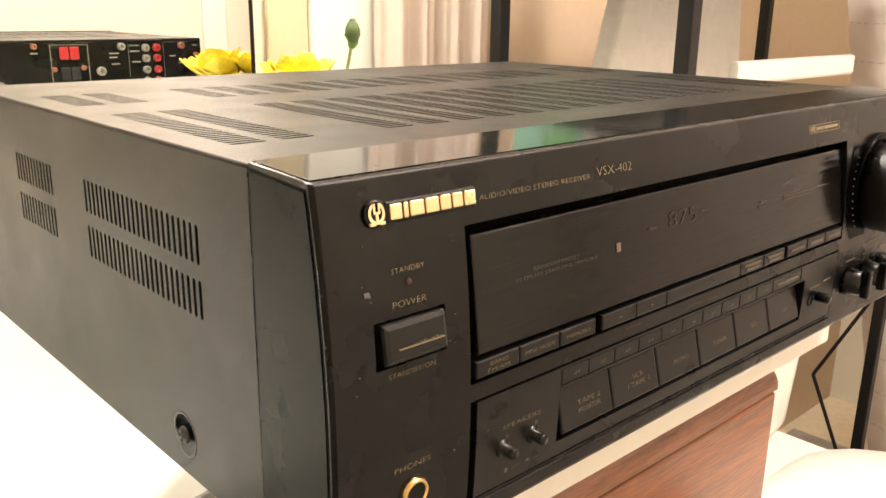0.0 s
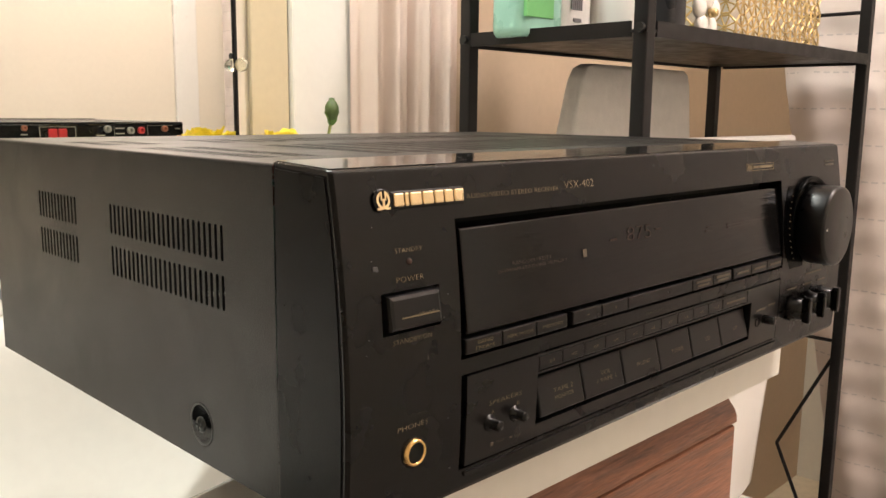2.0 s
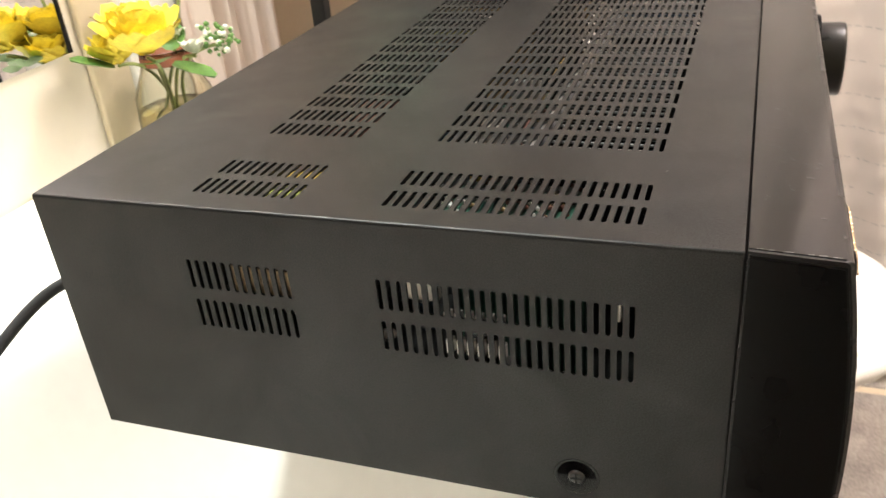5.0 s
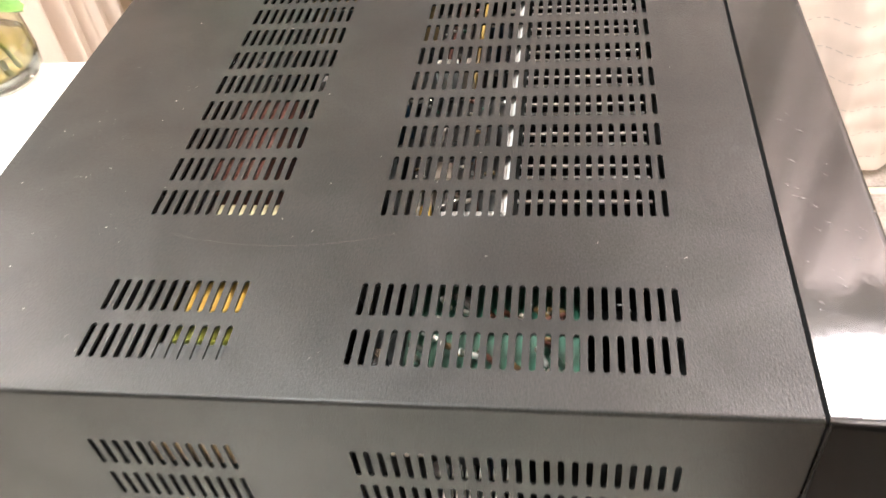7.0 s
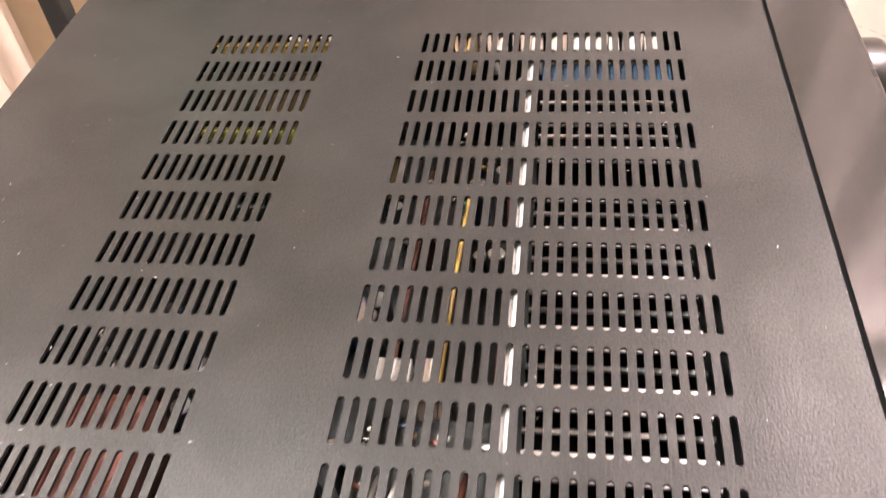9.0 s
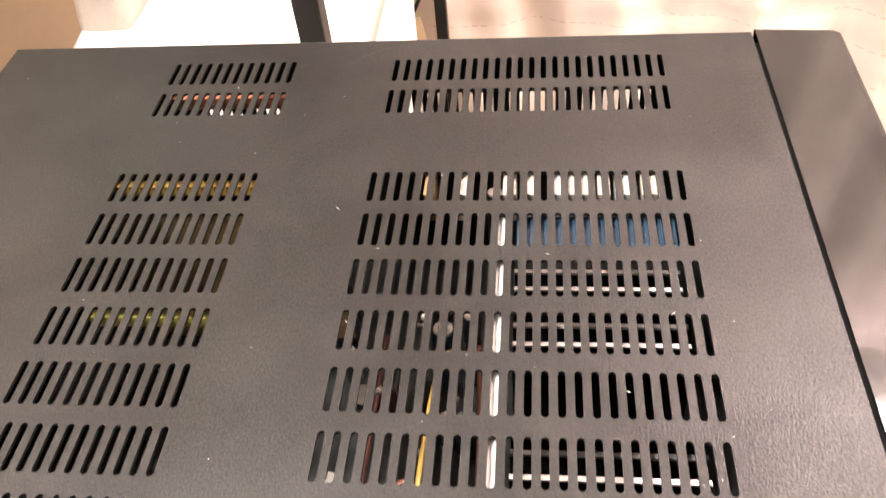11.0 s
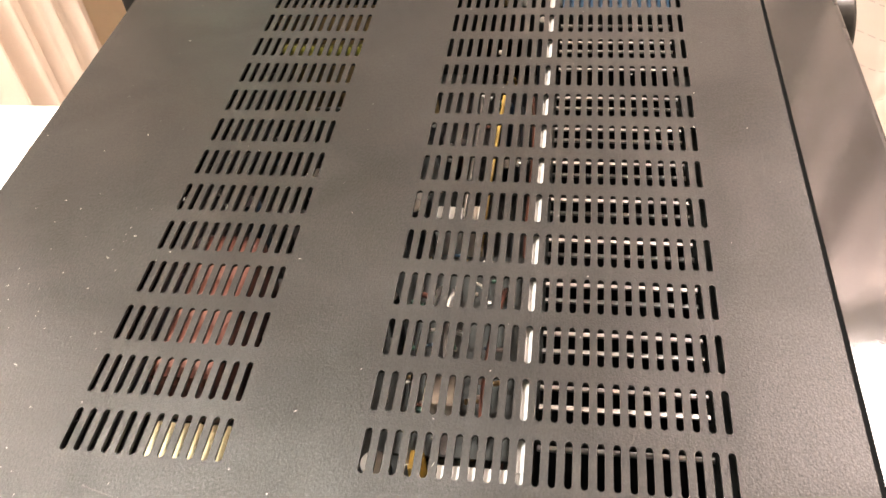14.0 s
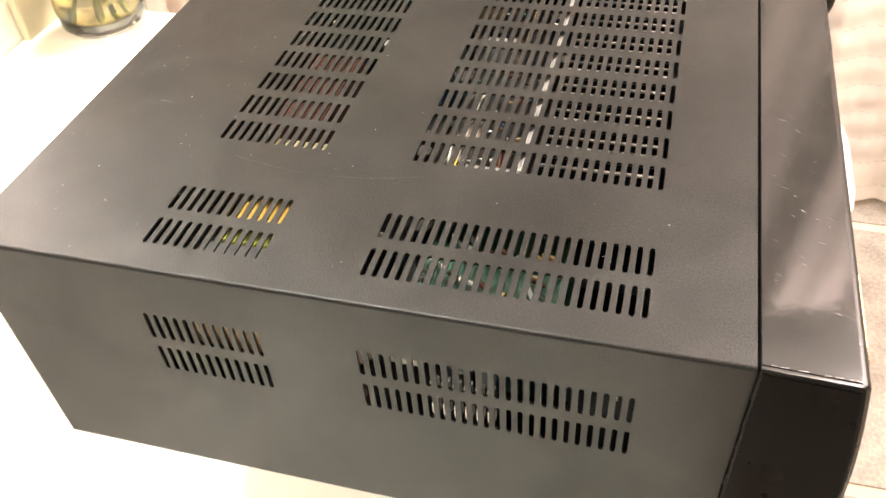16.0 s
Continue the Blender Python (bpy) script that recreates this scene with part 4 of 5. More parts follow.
part("connector", boxed(0.0835, 0.0895, 0.1145, 0.1185, 0.880, 0.9150, bevel=0.0006), M["yellow"], rec, "lime plug")
part("tape_strip", boxed(0.3385, 0.3418, 0.1660, 0.2190, 0.9130, 0.9168), M["amber"], rec, "tan taped edge")
part("tape_strip", boxed(0.2845, 0.2872, 0.1660, 0.2070, 0.9110, 0.9150), M["olive"], rec)
part("tape_strip", boxed(0.3955, 0.4000, 0.1660, 0.2190, 0.9060, 0.9110), M["orange"], rec)
part("upright_board", boxed(0.2600, 0.2615, 0.1640, 0.1900, 0.830, 0.9000), M["board"], rec, "upright circuit board, darkened for the shade inside the case")
part("upright_board", boxed(0.3440, 0.3455, 0.1500, 0.2300, 0.830, 0.9000), M["tanpcb"], rec, "upright tan circuit board")
part("upright_board", boxed(0.0520, 0.0536, 0.060, 0.118, 0.815, 0.895), M["pcb"], rec, "upright green circuit board")
part("side_board", boxed(0.0140, 0.0660, 0.0620, 0.1160, 0.9060, 0.9076), M["pcb"], rec, "small green circuit board")
tr = part("transformer", boxed(0.0800, 0.1800, 0.1700, 0.2300, 0.8140, 0.8800, bevel=0.002), M["black_cap"], rec, "laminated transformer core")
part("winding", boxed(0.1120, 0.1760, 0.1850, 0.2090, 0.8795, 0.9080, bevel=0.004), M["copper"], tr, "red-brown transformer winding")
part("bracket", tube([(0.150, 0.166, 0.87), (0.140, 0.168, 0.896), (0.130, 0.172, 0.897), (0.118, 0.175, 0.894)], 0.0016), M["steel"], tr, smooth=True)
part("film_cover", boxed(0.0770, 0.0955, 0.1660, 0.1985, 0.9085, 0.9097), M["cream_film"], rec, "cream film over the transformer lead")
part("fuse_cover", boxed(0.0362, 0.0525, 0.1660, 0.1890, 0.9000, 0.9165, bevel=0.001), M["yellow"], rec, "yellow taped fuse cover")
part("fuse_film", boxed(0.0240, 0.0345, 0.1660, 0.1890, 0.9000, 0.9165, bevel=0.0008), M["lime"], rec, "lime film insulator")
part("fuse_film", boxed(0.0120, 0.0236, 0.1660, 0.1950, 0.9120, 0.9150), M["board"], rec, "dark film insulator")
rng = random.Random(11)
for k in range(70):
    cx, cy = rng.uniform(0.02, 0.40), rng.uniform(0.092, 0.245)
    if 0.066 < cx < 0.155 and cy > 0.16:
        continue
    r, h = rng.uniform(0.003, 0.0075), rng.uniform(0.012, 0.045)
    body = part("capacitor", lathe([(r, 0), (r, h * 0.9), (r * 0.93, h * 0.97), (r * 0.9, h), (r * 0.1, h)], 14, (cx, cy, 0.8138)), M[rng.choice(("black_cap", "black_cap", "blue", "copper"))], rec, smooth=False)
    part("cap_top", lathe([(r * 0.85, 0), (r * 0.8, 0.0004), (0.0002, 0.0004)], 14, (cx, cy, 0.8138 + h)), M["steel"], body)
for k in range(46):
    cx, cy = rng.uniform(0.018, 0.062), rng.uniform(0.064, 0.114)
    ln = rng.uniform(0.002, 0.006)
    part("resistor", rod(bmesh.new(), (cx, cy - ln / 2, 0.9090), (cx + rng.uniform(-0.002, 0.002), cy + ln / 2, 0.9090 + rng.uniform(0, 0.006)), 0.0009, seg=8), M[rng.choice(("white_plastic", "steel", "tanpcb", "copper"))], rec)
for k in range(64):                         # small parts on the raised board beside the heat sink
    cx, cy = rng.uniform(0.098, 0.172), rng.uniform(0.0925, 0.1275)
    if rng.random() < 0.3:
        cx += 0.12
    ln, top = rng.uniform(0.0015, 0.0045), 0.9035 + rng.uniform(0, 0.006)
    part("resistor", rod(bmesh.new(), (cx, cy - ln / 2, top), (cx + rng.uniform(-0.0015, 0.0015), cy + ln / 2, top + rng.uniform(-0.001, 0.001)), rng.uniform(0.0005, 0.0010), seg=8), M[rng.choice(("steel", "steel", "pale", "copper", "pcb", "blue", "tanpcb"))], rec)
part("side_board", boxed(0.0960, 0.1760, 0.0915, 0.1290, 0.8990, 0.9004), M["board"], rec, "raised dark circuit board")
for y0, y1 in ((0.108, 0.1125), (0.1135, 0.1165), (0.1175, 0.1205), (0.0385, 0.0405)):
    part("connector", boxed(0.0060, 0.0100, y0, y1, 0.884, 0.8925, bevel=0.0004), M["white_plastic"], rec, "pale plug")
for k in range(6):
    for pz in (0.8640, 0.8765):
        part("terminal_pin", boxed(0.0014, 0.0050, 0.0810 + 0.0042 * k, 0.0836 + 0.0042 * k, pz, pz + 0.006), M["white_plastic"], rec)
part("side_film", boxed(0.0036, 0.0044, 0.1700, 0.1980, 0.8790, 0.8920), M["tanpcb"], rec, "tan film behind the side slots")

# pale flecks and hairline scratches on the cover
fl = bmesh.new()
for k in range(190):
    if k < 80:
        px, py = rng.gauss(0.12, 0.07), rng.gauss(0.245, 0.02)
    else:
        px, py = rng.uniform(0.01, 0.41), rng.uniform(0.003, 0.28)
    if not (0.004 < px < 0.416 and 0.002 < py < 0.284):
        continue
    a, ln, wd = rng.uniform(0, math.pi), rng.choice((0.0004, 0.0006, 0.0008, 0.0016)) * rng.uniform(0.7, 1.3), rng.uniform(0.00008, 0.0002)
    c, s = math.cos(a), math.sin(a)
    q = [(px + u * c - v * s, py + u * s + v * c, ZT + 0.00012) for u, v in ((-ln / 2, 0), (0, -wd), (ln / 2, 0), (0, wd))]
    fl.faces.new([fl.verts.new(p) for p in q])
for k in range(10):                         # short pale dashes along the upper edges
    ex = rng.uniform(-0.0295, -0.004)
    ln = rng.uniform(0.0006, 0.003)
    z_ = strip_z(ex) + 0.0001
    fl.faces.new([fl.verts.new(p) for p in ((0.0015, ex, z_), (0.00165 + rng.uniform(0, 0.0002), ex, z_), (0.0016, ex + ln, z_), (0.0015, ex + ln, z_))])
sc = bmesh.new()
for k in range(24):                         # rubbed patches on the glossy strip
    px, py, a = rng.gauss(0.075, 0.03), rng.uniform(-0.026, -0.006), rng.uniform(0.7, 1.4)
    if not 0.01 < px < 0.4:
        continue
    ln, wd = rng.uniform(0.001, 0.004), rng.uniform(0.00008, 0.00022)
    c, s_ = math.cos(a), math.sin(a)
    sc.faces.new([sc.verts.new((px + u * c - v * s_, yy, strip_z(yy) + 0.0001)) for u, v, yy in [(u, v, max(-0.029, min(-0.003, py + u * s_ + v * c))) for u, v in ((-ln / 2, 0), (-ln * 0.1, -wd), (ln / 2, 0), (ln * 0.1, wd))]])
for x0, y0, r0, a0, a1 in ((0.20, 0.165, 0.137, 2.85, 3.45), (0.19, 0.30, 0.09, 3.3, 4.0), (0.33, 0.08, 0.10, 0.3, 0.75)):
    arc = [a0 + (a1 - a0) * k / 24 for k in range(25)]
    for p, q in zip(arc, arc[1:]):
        quad = [(x0 + r * math.cos(t), y0 + r * math.sin(t)) for r, t in ((r0, p), (r0, q), (r0 + 0.00008, q), (r0 + 0.00008, p))]
        if all(0.003 < x < 0.417 and 0.132 < y < 0.166 for x, y in quad) or all(0.0505 < x < 0.077 and 0.01 < y < 0.284 for x, y in quad):
            sc.faces.new([sc.verts.new((x, y, ZT + 0.0001)) for x, y in quad])
tagged(part("scuff_marks", sc, M["scuff"], rec, "faint rubbed scuffs and hairline scratches"), kind="stuff")
tagged(part("dust_flecks", fl, M["fleck"], rec, "pale dust flecks and short pale edge dashes"), kind="stuff")

# ---------------------------------------------------------------- on the vanity top
vase = thing("flower_vase", "clear glass vase of yellow and white flowers in water", "vase")
VX, VY = 0.396, 0.518
part("glass", lathe([(0.001, 0.0), (0.031, 0.0), (0.0365, 0.006), (0.038, 0.022), (0.036, 0.048), (0.026, 0.070), (0.022, 0.082), (0.024, 0.090), (0.0225, 0.090), (0.0205, 0.082), (0.0245, 0.069), (0.0345, 0.048), (0.0365, 0.022), (0.0345, 0.008), (0.001, 0.005)], 40, (VX, VY, CT)), M["glass"], vase, smooth=True).visible_shadow = False
part("water", lathe([(0.001, 0.0055), (0.0340, 0.0085), (0.0360, 0.022), (0.0352, 0.034), (0.001, 0.034)], 40, (VX, VY, CT)), M["water"], vase, smooth=True).visible_shadow = False


part("ribbon", lathe([(0.0228, 0.077), (0.0236, 0.078), (0.0238, 0.083), (0.0232, 0.085), (0.0222, 0.084), (0.0222, 0.078)], 32, (VX, VY, CT)), M["orange"], vase, "faded orange ribbon round the neck", True)


def petal(bm, base, heading, lift, size, width, rngp, curl=0.35):
    """One cupped, wavy petal."""
    m = Matrix.Translation(base) @ Matrix.Rotation(heading, 4, "Z") @ Matrix.Rotation(-lift, 4, "Y")
    rows_ = []
    for i_ in range(6):
        t = i_ / 5
        wd = width * math.sin(math.pi * (0.12 + 0.78 * t)) ** 0.8
        rows_.append([bm.verts.new(m @ Vector((size * t, wd * s, size * curl * t * t + 0.25 * wd * abs(s) + rngp.uniform(-0.04, 0.04) * size * t))) for s in (-1, -0.5, 0, 0.5, 1)])
    for ra, rb in zip(rows_, rows_[1:]):
        for j in range(4):
            bm.faces.new((ra[j], ra[j + 1], rb[j + 1], rb[j])).smooth = True


def bloom(centre, r, layers, material, label):
    bm = bmesh.new()
    for li in range(layers):
        n = 5 + li
        for k in range(n):
            lift = radians(82 - 62 * li / max(1, layers - 1))
            petal(bm, centre + Vector((0, 0, 0.15 * r)), 2 * math.pi * k / n + li * 0.5 + rng.uniform(-0.2, 0.2), lift + rng.uniform(-0.15, 0.15), r * (0.55 + 0.45 * li / layers) * rng.uniform(0.88, 1.1), r * (0.30 + 0.12 * li / layers), rng)
    return part("bloom", bm, M[material], vase, label)


bloom(Vector((0.338, 0.490, 0.872)), 0.046, 6, "petal", "ruffled yellow bloom")
bloom(Vector((0.346, 0.530, 0.862)), 0.034, 5, "petal", "ruffled yellow bloom")
bloom(Vector((0.365, 0.525, 0.880)), 0.036, 5, "petal", "ruffled yellow bloom")
bloom(Vector((0.388, 0.478, 0.862)), 0.020, 2, "whitepetal", "small white bloom")
bloom(Vector((0.400, 0.505, 0.872)), 0.018, 2, "whitepetal", "small white bloom")
part("bud", lathe([(0.002, -0.012), (0.0050, -0.010), (0.0078, -0.003), (0.0074, 0.003), (0.0050, 0.008), (0.0030, 0.010), (0.0034, 0.012), (0.0004, 0.0125)], 16, (0.400, 0.485, 0.939)), M["bud"], vase, "closed green bud", True)
for b_, h_, l_, s_ in (((0.398, 0.485, 0.928), 0.4, 1.0, 0.014), ((0.398, 0.485, 0.925), 2.6, 0.9, 0.013), ((0.400, 0.486, 0.922), 4.4, 0.9, 0.013), ((0.362, 0.485, 0.862), -1.2, -0.5, 0.038), ((0.352, 0.500, 0.866), -2.2, 0.1, 0.034), ((0.385, 0.50, 0.868), 0.4, 0.5, 0.030), ((0.330, 0.52, 0.868), 2.4, 0.3, 0.036)):
    lv = bmesh.new()
    petal(lv, Vector(b_), h_, l_, s_, s_ * 0.42, rng, 0.1)
    part("leaf", lv, M["leaf"], vase, "green leaf")
for p1 in ((0.338, 0.490, 0.875), (0.346, 0.530, 0.865), (0.365, 0.525, 0.880), (0.400, 0.485, 0.932), (0.388, 0.478, 0.862), (0.405, 0.465, 0.868)):
    part("stem", tube([(VX + rng.uniform(-0.018, 0.018), VY + rng.uniform(-0.018, 0.018), CT + 0.008), (VX + rng.uniform(-0.008, 0.008), VY + rng.uniform(-0.008, 0.008), CT + 0.07), ((VX + p1[0]) / 2, (VY + p1[1]) / 2, CT + 0.088), p1], 0.0016), M["stem"], vase, "pale green stem", True)
sp = bmesh.new()
for k in range(60):
    d = Vector((rng.gauss(0, 1), rng.gauss(0, 1), rng.gauss(0, 0.8))).normalized() * rng.uniform(0.005, 0.020)
    bmesh.ops.create_icosphere(sp, subdivisions=1, radius=rng.uniform(0.0016, 0.003), matrix=Matrix.Translation(Vector((0.408, 0.462, 0.874)) + d))
part("sprig", sp, M["leaf"], vase, "sprig of small green berries")
sp = bmesh.new()
for k in range(18):
    d = Vector((rng.gauss(0, 1), rng.gauss(0, 1), rng.gauss(0, 0.8))).normalized() * rng.uniform(0.008, 0.020)
    bmesh.ops.create_icosphere(sp, subdivisions=1, radius=rng.uniform(0.002, 0.0035), matrix=Matrix.Translation(Vector((0.404, 0.466, 0.874)) + d))
part("blossom", sp, M["whitepetal"], vase, "tiny white blossoms")

cup = thing("patterned_jar", "white jar with black chevron stripes on the vanity top", "jar")
CX, CY = 0.027, 0.478
part("pot", lathe([(0.001, 0), (0.034, 0), (0.037, 0.003), (0.038, 0.056), (0.0365, 0.058), (0.035, 0.056), (0.034, 0.006), (0.001, 0.005)], 40, (CX, CY, CT)), M["white_plastic"], cup, smooth=True)
for k in range(10):
    a = 2 * math.pi * k / 10
    st = bmesh.new()
    pts = []
    for j in range(9):
        t = j / 8
        aa = a + 0.35 * abs(t - 0.5) * 2
        pts.append((aa, 0.008 + 0.04 * t))
    for (a0, h0), (a1, h1) in zip(pts, pts[1:]):
        st.faces.new([st.verts.new((CX + 0.0384 * math.cos(q), CY + 0.0384 * math.sin(q), CT + h)) for q, h in ((a0, h0), (a0 + 0.16, h0), (a1 + 0.16, h1), (a1, h1))])
    part("stripe", st, M["stitch"], cup, "dark chevron stripe")
cord = thing("power_cord", "black power cord trailing behind the receiver", "cord")
part("cable", tube([(0.06, 0.2875, 0.850), (0.055, 0.33, 0.848), (0.035, 0.352, 0.838), (0.0, 0.362, 0.814), (-0.05, 0.378, 0.788), (-0.10, 0.43, 0.781), (-0.22, 0.47, 0.781), (-0.40, 0.49, 0.781), (-0.6, 0.52, 0.781)], 0.0033), M["rubber"], cord, smooth=True)

# ---------------------------------------------------------------- drape, rack, toilet, shower curtain


def hanging(name, along, x0, x1, z0, z1, at, waves, depth, n, rows_, pucker=0.0, pitch=0.045, slant=0.0):
    """A hanging cloth with folds; along 'x' or 'y'."""
    verts, faces = [], []
    for j in range(rows_ + 1):
        z = z0 + (z1 - z0) * j / rows_
        for i_ in range(n + 1):
            t = i_ / n
            s = x0 + (x1 - slant * max(0.0, 1.05 - z) - x0) * t
            d = depth * (math.sin(2 * math.pi * waves * t + 0.5) + 0.45 * math.sin(2 * math.pi * waves * 2.3 * t + 1.7 + 0.3 * z)) * (0.7 + 0.3 * math.sin(3 * t + 1))
            d += pucker * (math.cos(2 * math.pi * z / pitch) + 0.9 * noise.noise((s * 28, z * 26, 3))) + pucker * 2.0 * noise.noise((s * 9, z * 7, 8))
            verts.append((s, at + d, z) if along == "x" else (at + d, s, z))
    for j in range(rows_):
        for i_ in range(n):
            a = j * (n + 1) + i_
            faces.append((a, a + 1, a + n + 2, a + n + 1))
    me = bpy.data.meshes.new(name)
    me.from_pydata(verts, [], faces)
    me.shade_smooth()
    return me


def stitched():
    """Woven cotton with broken grey stitching rows at every pucker."""
    m = M["curtain"]
    nt = m.node_tree
    p = nt.nodes["Principled BSDF"]
    tc = nt.nodes.new("ShaderNodeTexCoord")
    sep = nt.nodes.new("ShaderNodeSeparateXYZ")
    nt.links.new(tc.outputs["Object"], sep.inputs[0])

    def op(kind, a, b):
        n = nt.nodes.new("ShaderNodeMath")
        n.operation = kind
        for k_, v in enumerate((a, b)):
            if isinstance(v, (int, float)):
                n.inputs[k_].default_value = v
            else:
                nt.links.new(v, n.inputs[k_])
        return n.outputs[0]
    wob = nt.nodes.new("ShaderNodeTexNoise")
    wob.inputs["Scale"].default_value = 14
    nt.links.new(tc.outputs["Object"], wob.inputs["Vector"])
    zz = op("ADD", sep.outputs[2], op("MULTIPLY", wob.outputs["Fac"], 0.006))
    band = op("LESS_THAN", op("PINGPONG", zz, 0.028), 0.0011)
    dash = op("LESS_THAN", op("PINGPONG", sep.outputs[1], 0.007), 0.0045)
    gap = nt.nodes.new("ShaderNodeTexNoise")
    gap.inputs["Scale"].default_value = 60
    nt.links.new(tc.outputs["Object"], gap.inputs["Vector"])
    fac = op("MULTIPLY", op("MULTIPLY", band, dash), op("GREATER_THAN", gap.outputs["Fac"], 0.40))
    mx = nt.nodes.new("ShaderNodeMix")
    mx.data_type = "RGBA"
    nt.links.new(fac, mx.inputs["Factor"])
    old = p.inputs["Base Color"].links[0].from_socket
    nt.links.new(old, mx.inputs["A"])
    mx.inputs["B"].default_value = (0.52, 0.48, 0.465, 1)
    nt.links.new(mx.outputs["Result"], p.inputs["Base Color"])


stitched()
sc_ob = new("shower_curtain")
tagged(sc_ob, "white woven shower curtain with grey stitched rows", "curtain")
cl = new("cloth", hanging("cloth", "y", -0.965, 0.36, 0.02, 2.1, 1.215, 6, 0.020, 230, 420, 0.0010, 0.056, 0.19))
cl.data.materials.append(M["curtain"])
cl.parent = sc_ob
dr = new("wall_drape")
tagged(dr, "pale pink cloth drape hanging in folds", "drape")
dcl = new("cloth", hanging("cloth", "x", 0.482, 0.660, 0.35, 2.1, 0.548, 4.2, 0.009, 90, 30, 0.0))
dcl.data.materials.append(M["drape"])
dcl.parent = dr

rack = thing("storage_rack", "black steel storage rack standing over the toilet", "rack")
RX0, RX1, RY0, RY1, RZ = 0.562, 1.150, 0.207, 0.437, 1.019
for px, py in ((RX0, RY0), (RX1, RY0), (RX0, RY1), (RX1, RY1)):
    post = part("post", boxed(px - 0.0078, px + 0.0078, py - 0.0078, py + 0.0078, 0.0, 1.62, bevel=0.0015), M["black_steel"], rack, "square black post")
    part("bolt", rod(bmesh.new(), (px - 0.0135, py - 0.002, RZ), (px - 0.009, py - 0.002, RZ), 0.005, 0.005, 14), M["screw"], post, "round bolt head")
tray = bmesh.new()
box(tray, RX0 - 0.008, RX1 + 0.008, RY0 - 0.008, RY1 + 0.008, RZ - 0.004, RZ - 0.001)
shelf = part("shelf", tray, M["black_steel"], rack, "black steel shelf tray")
for a4 in ((RX0 + 0.0096, RX1 - 0.0096, RY0 - 0.0085, RY0 - 0.0065), (RX0 + 0.0096, RX1 - 0.0096, RY1 + 0.0065, RY1 + 0.0085), (RX0 - 0.0085, RX0 - 0.0065, RY0 + 0.0096, RY1 - 0.0096), (RX1 + 0.0065, RX1 + 0.0085, RY0 + 0.0096, RY1 - 0.0096)):
    part("lip", boxed(*a4, RZ - 0.008, RZ + 0.0070), M["black_steel"], shelf)
for q in (((RX1, RY0, 0.585), (RX1, 0.289, 0.411)), ((RX1, 0.289, 0.411), (RX1, RY0, 0.235)), ((RX1, RY0, 0.597), (RX1, RY1, 0.597)), ((RX1, RY0, 1.16), (RX1, 0.30, 1.33)), ((RX1, RY0, 1.085), (RX1, RY1, 1.085))):
    part("brace", rod(bmesh.new(), *q, 0.0028, seg=10), M["black_steel"], rack, "thin black brace")
part("crossbar", boxed(0.760, 1.070, 0.262, 0.275, 0.884, 0.910, bevel=0.004), M["white_plastic"], rack, "white crossbar")

SH = RZ - 0.001


def bottle(x, y, r, h, depth, material, label, cap="white_plastic", tag=None):
    b = thing("bottle", label, "bottle")
    prof = bmesh.new()
    rings = []
    for f, z in ((0.90, 0), (0.98, 0.004), (1, 0.010), (1, h * 0.78), (0.93, h * 0.86), (0.62, h * 0.94), (0.36, h)):
        rings.append([prof.verts.new((x + r * f * math.copysign(abs(math.cos(t)) ** 0.6, math.cos(t)), y + depth * f * math.copysign(abs(math.sin(t)) ** 0.6, math.sin(t)), SH + z)) for t in [2 * math.pi * k / 28 for k in range(28)]])
    for a, c in zip(rings, rings[1:]):
        for k in range(28):
            prof.faces.new((a[k], a[(k + 1) % 28], c[(k + 1) % 28], c[k])).smooth = True
    prof.faces.new(rings[0][::-1])
    prof.faces.new(rings[-1])
    part("body", prof, M[material], b)
    part("cap", lathe([(r * 0.36, h), (r * 0.36, h + 0.03), (r * 0.32, h + 0.032), (0.0005, h + 0.032)], 20, (x, y, SH)), M[cap], b, smooth=True)
    if tag:
        part("label", boxed(x - r * 0.85, x + r * 0.30, y - depth - 0.0012, y - depth + 0.004, SH + 0.020, SH + 0.085, bevel=0.001), M[tag], b, "printed label")
    return b


bottle(0.578, 0.365, 0.040, 0.16, 0.026, "mint", "mint green bottle with a bright green label", tag="green_label")
lot = bottle(0.650, 0.370, 0.030, 0.17, 0.024, "white_plastic", "pale bottle with small grey printing")
for k in range(6):
    part("print_bar", boxed(0.632 + 0.0035 * k, 0.634 + 0.0035 * k, 0.3450, 0.3465, SH + 0.035, SH + 0.052), M["stitch"], lot)
part("print_bar", boxed(0.636, 0.650, 0.3450, 0.3465, SH + 0.022, SH + 0.026), M["stitch"], lot)
bottle(0.722, 0.340, 0.044, 0.18, 0.040, "ceramic", "glossy white round bottle with a navy cap", "navy")
bottle(0.800, 0.370, 0.030, 0.15, 0.030, "navy", "dark navy bottle on the rack shelf")
bottle(0.640, 0.230, 0.017, 0.13, 0.017, "black_cap", "slim black bottle on the rack shelf", "black_cap")

orn = thing("flower_ornament", "glossy white flower ornament on the rack shelf", "ornament")
ob_ = bmesh.new()
for k in range(5):
    a = 2 * math.pi * k / 5 + 0.3
    bmesh.ops.create_uvsphere(ob_, u_segments=14, v_segments=10, radius=1, matrix=Matrix.Translation((0.690 + 0.016 * math.cos(a), 0.212, SH + 0.026 + 0.016 * math.sin(a))) @ Matrix.Diagonal((0.0115, 0.006, 0.0115, 1)))
part("petals", ob_, M["ceramic"], orn, smooth=True)
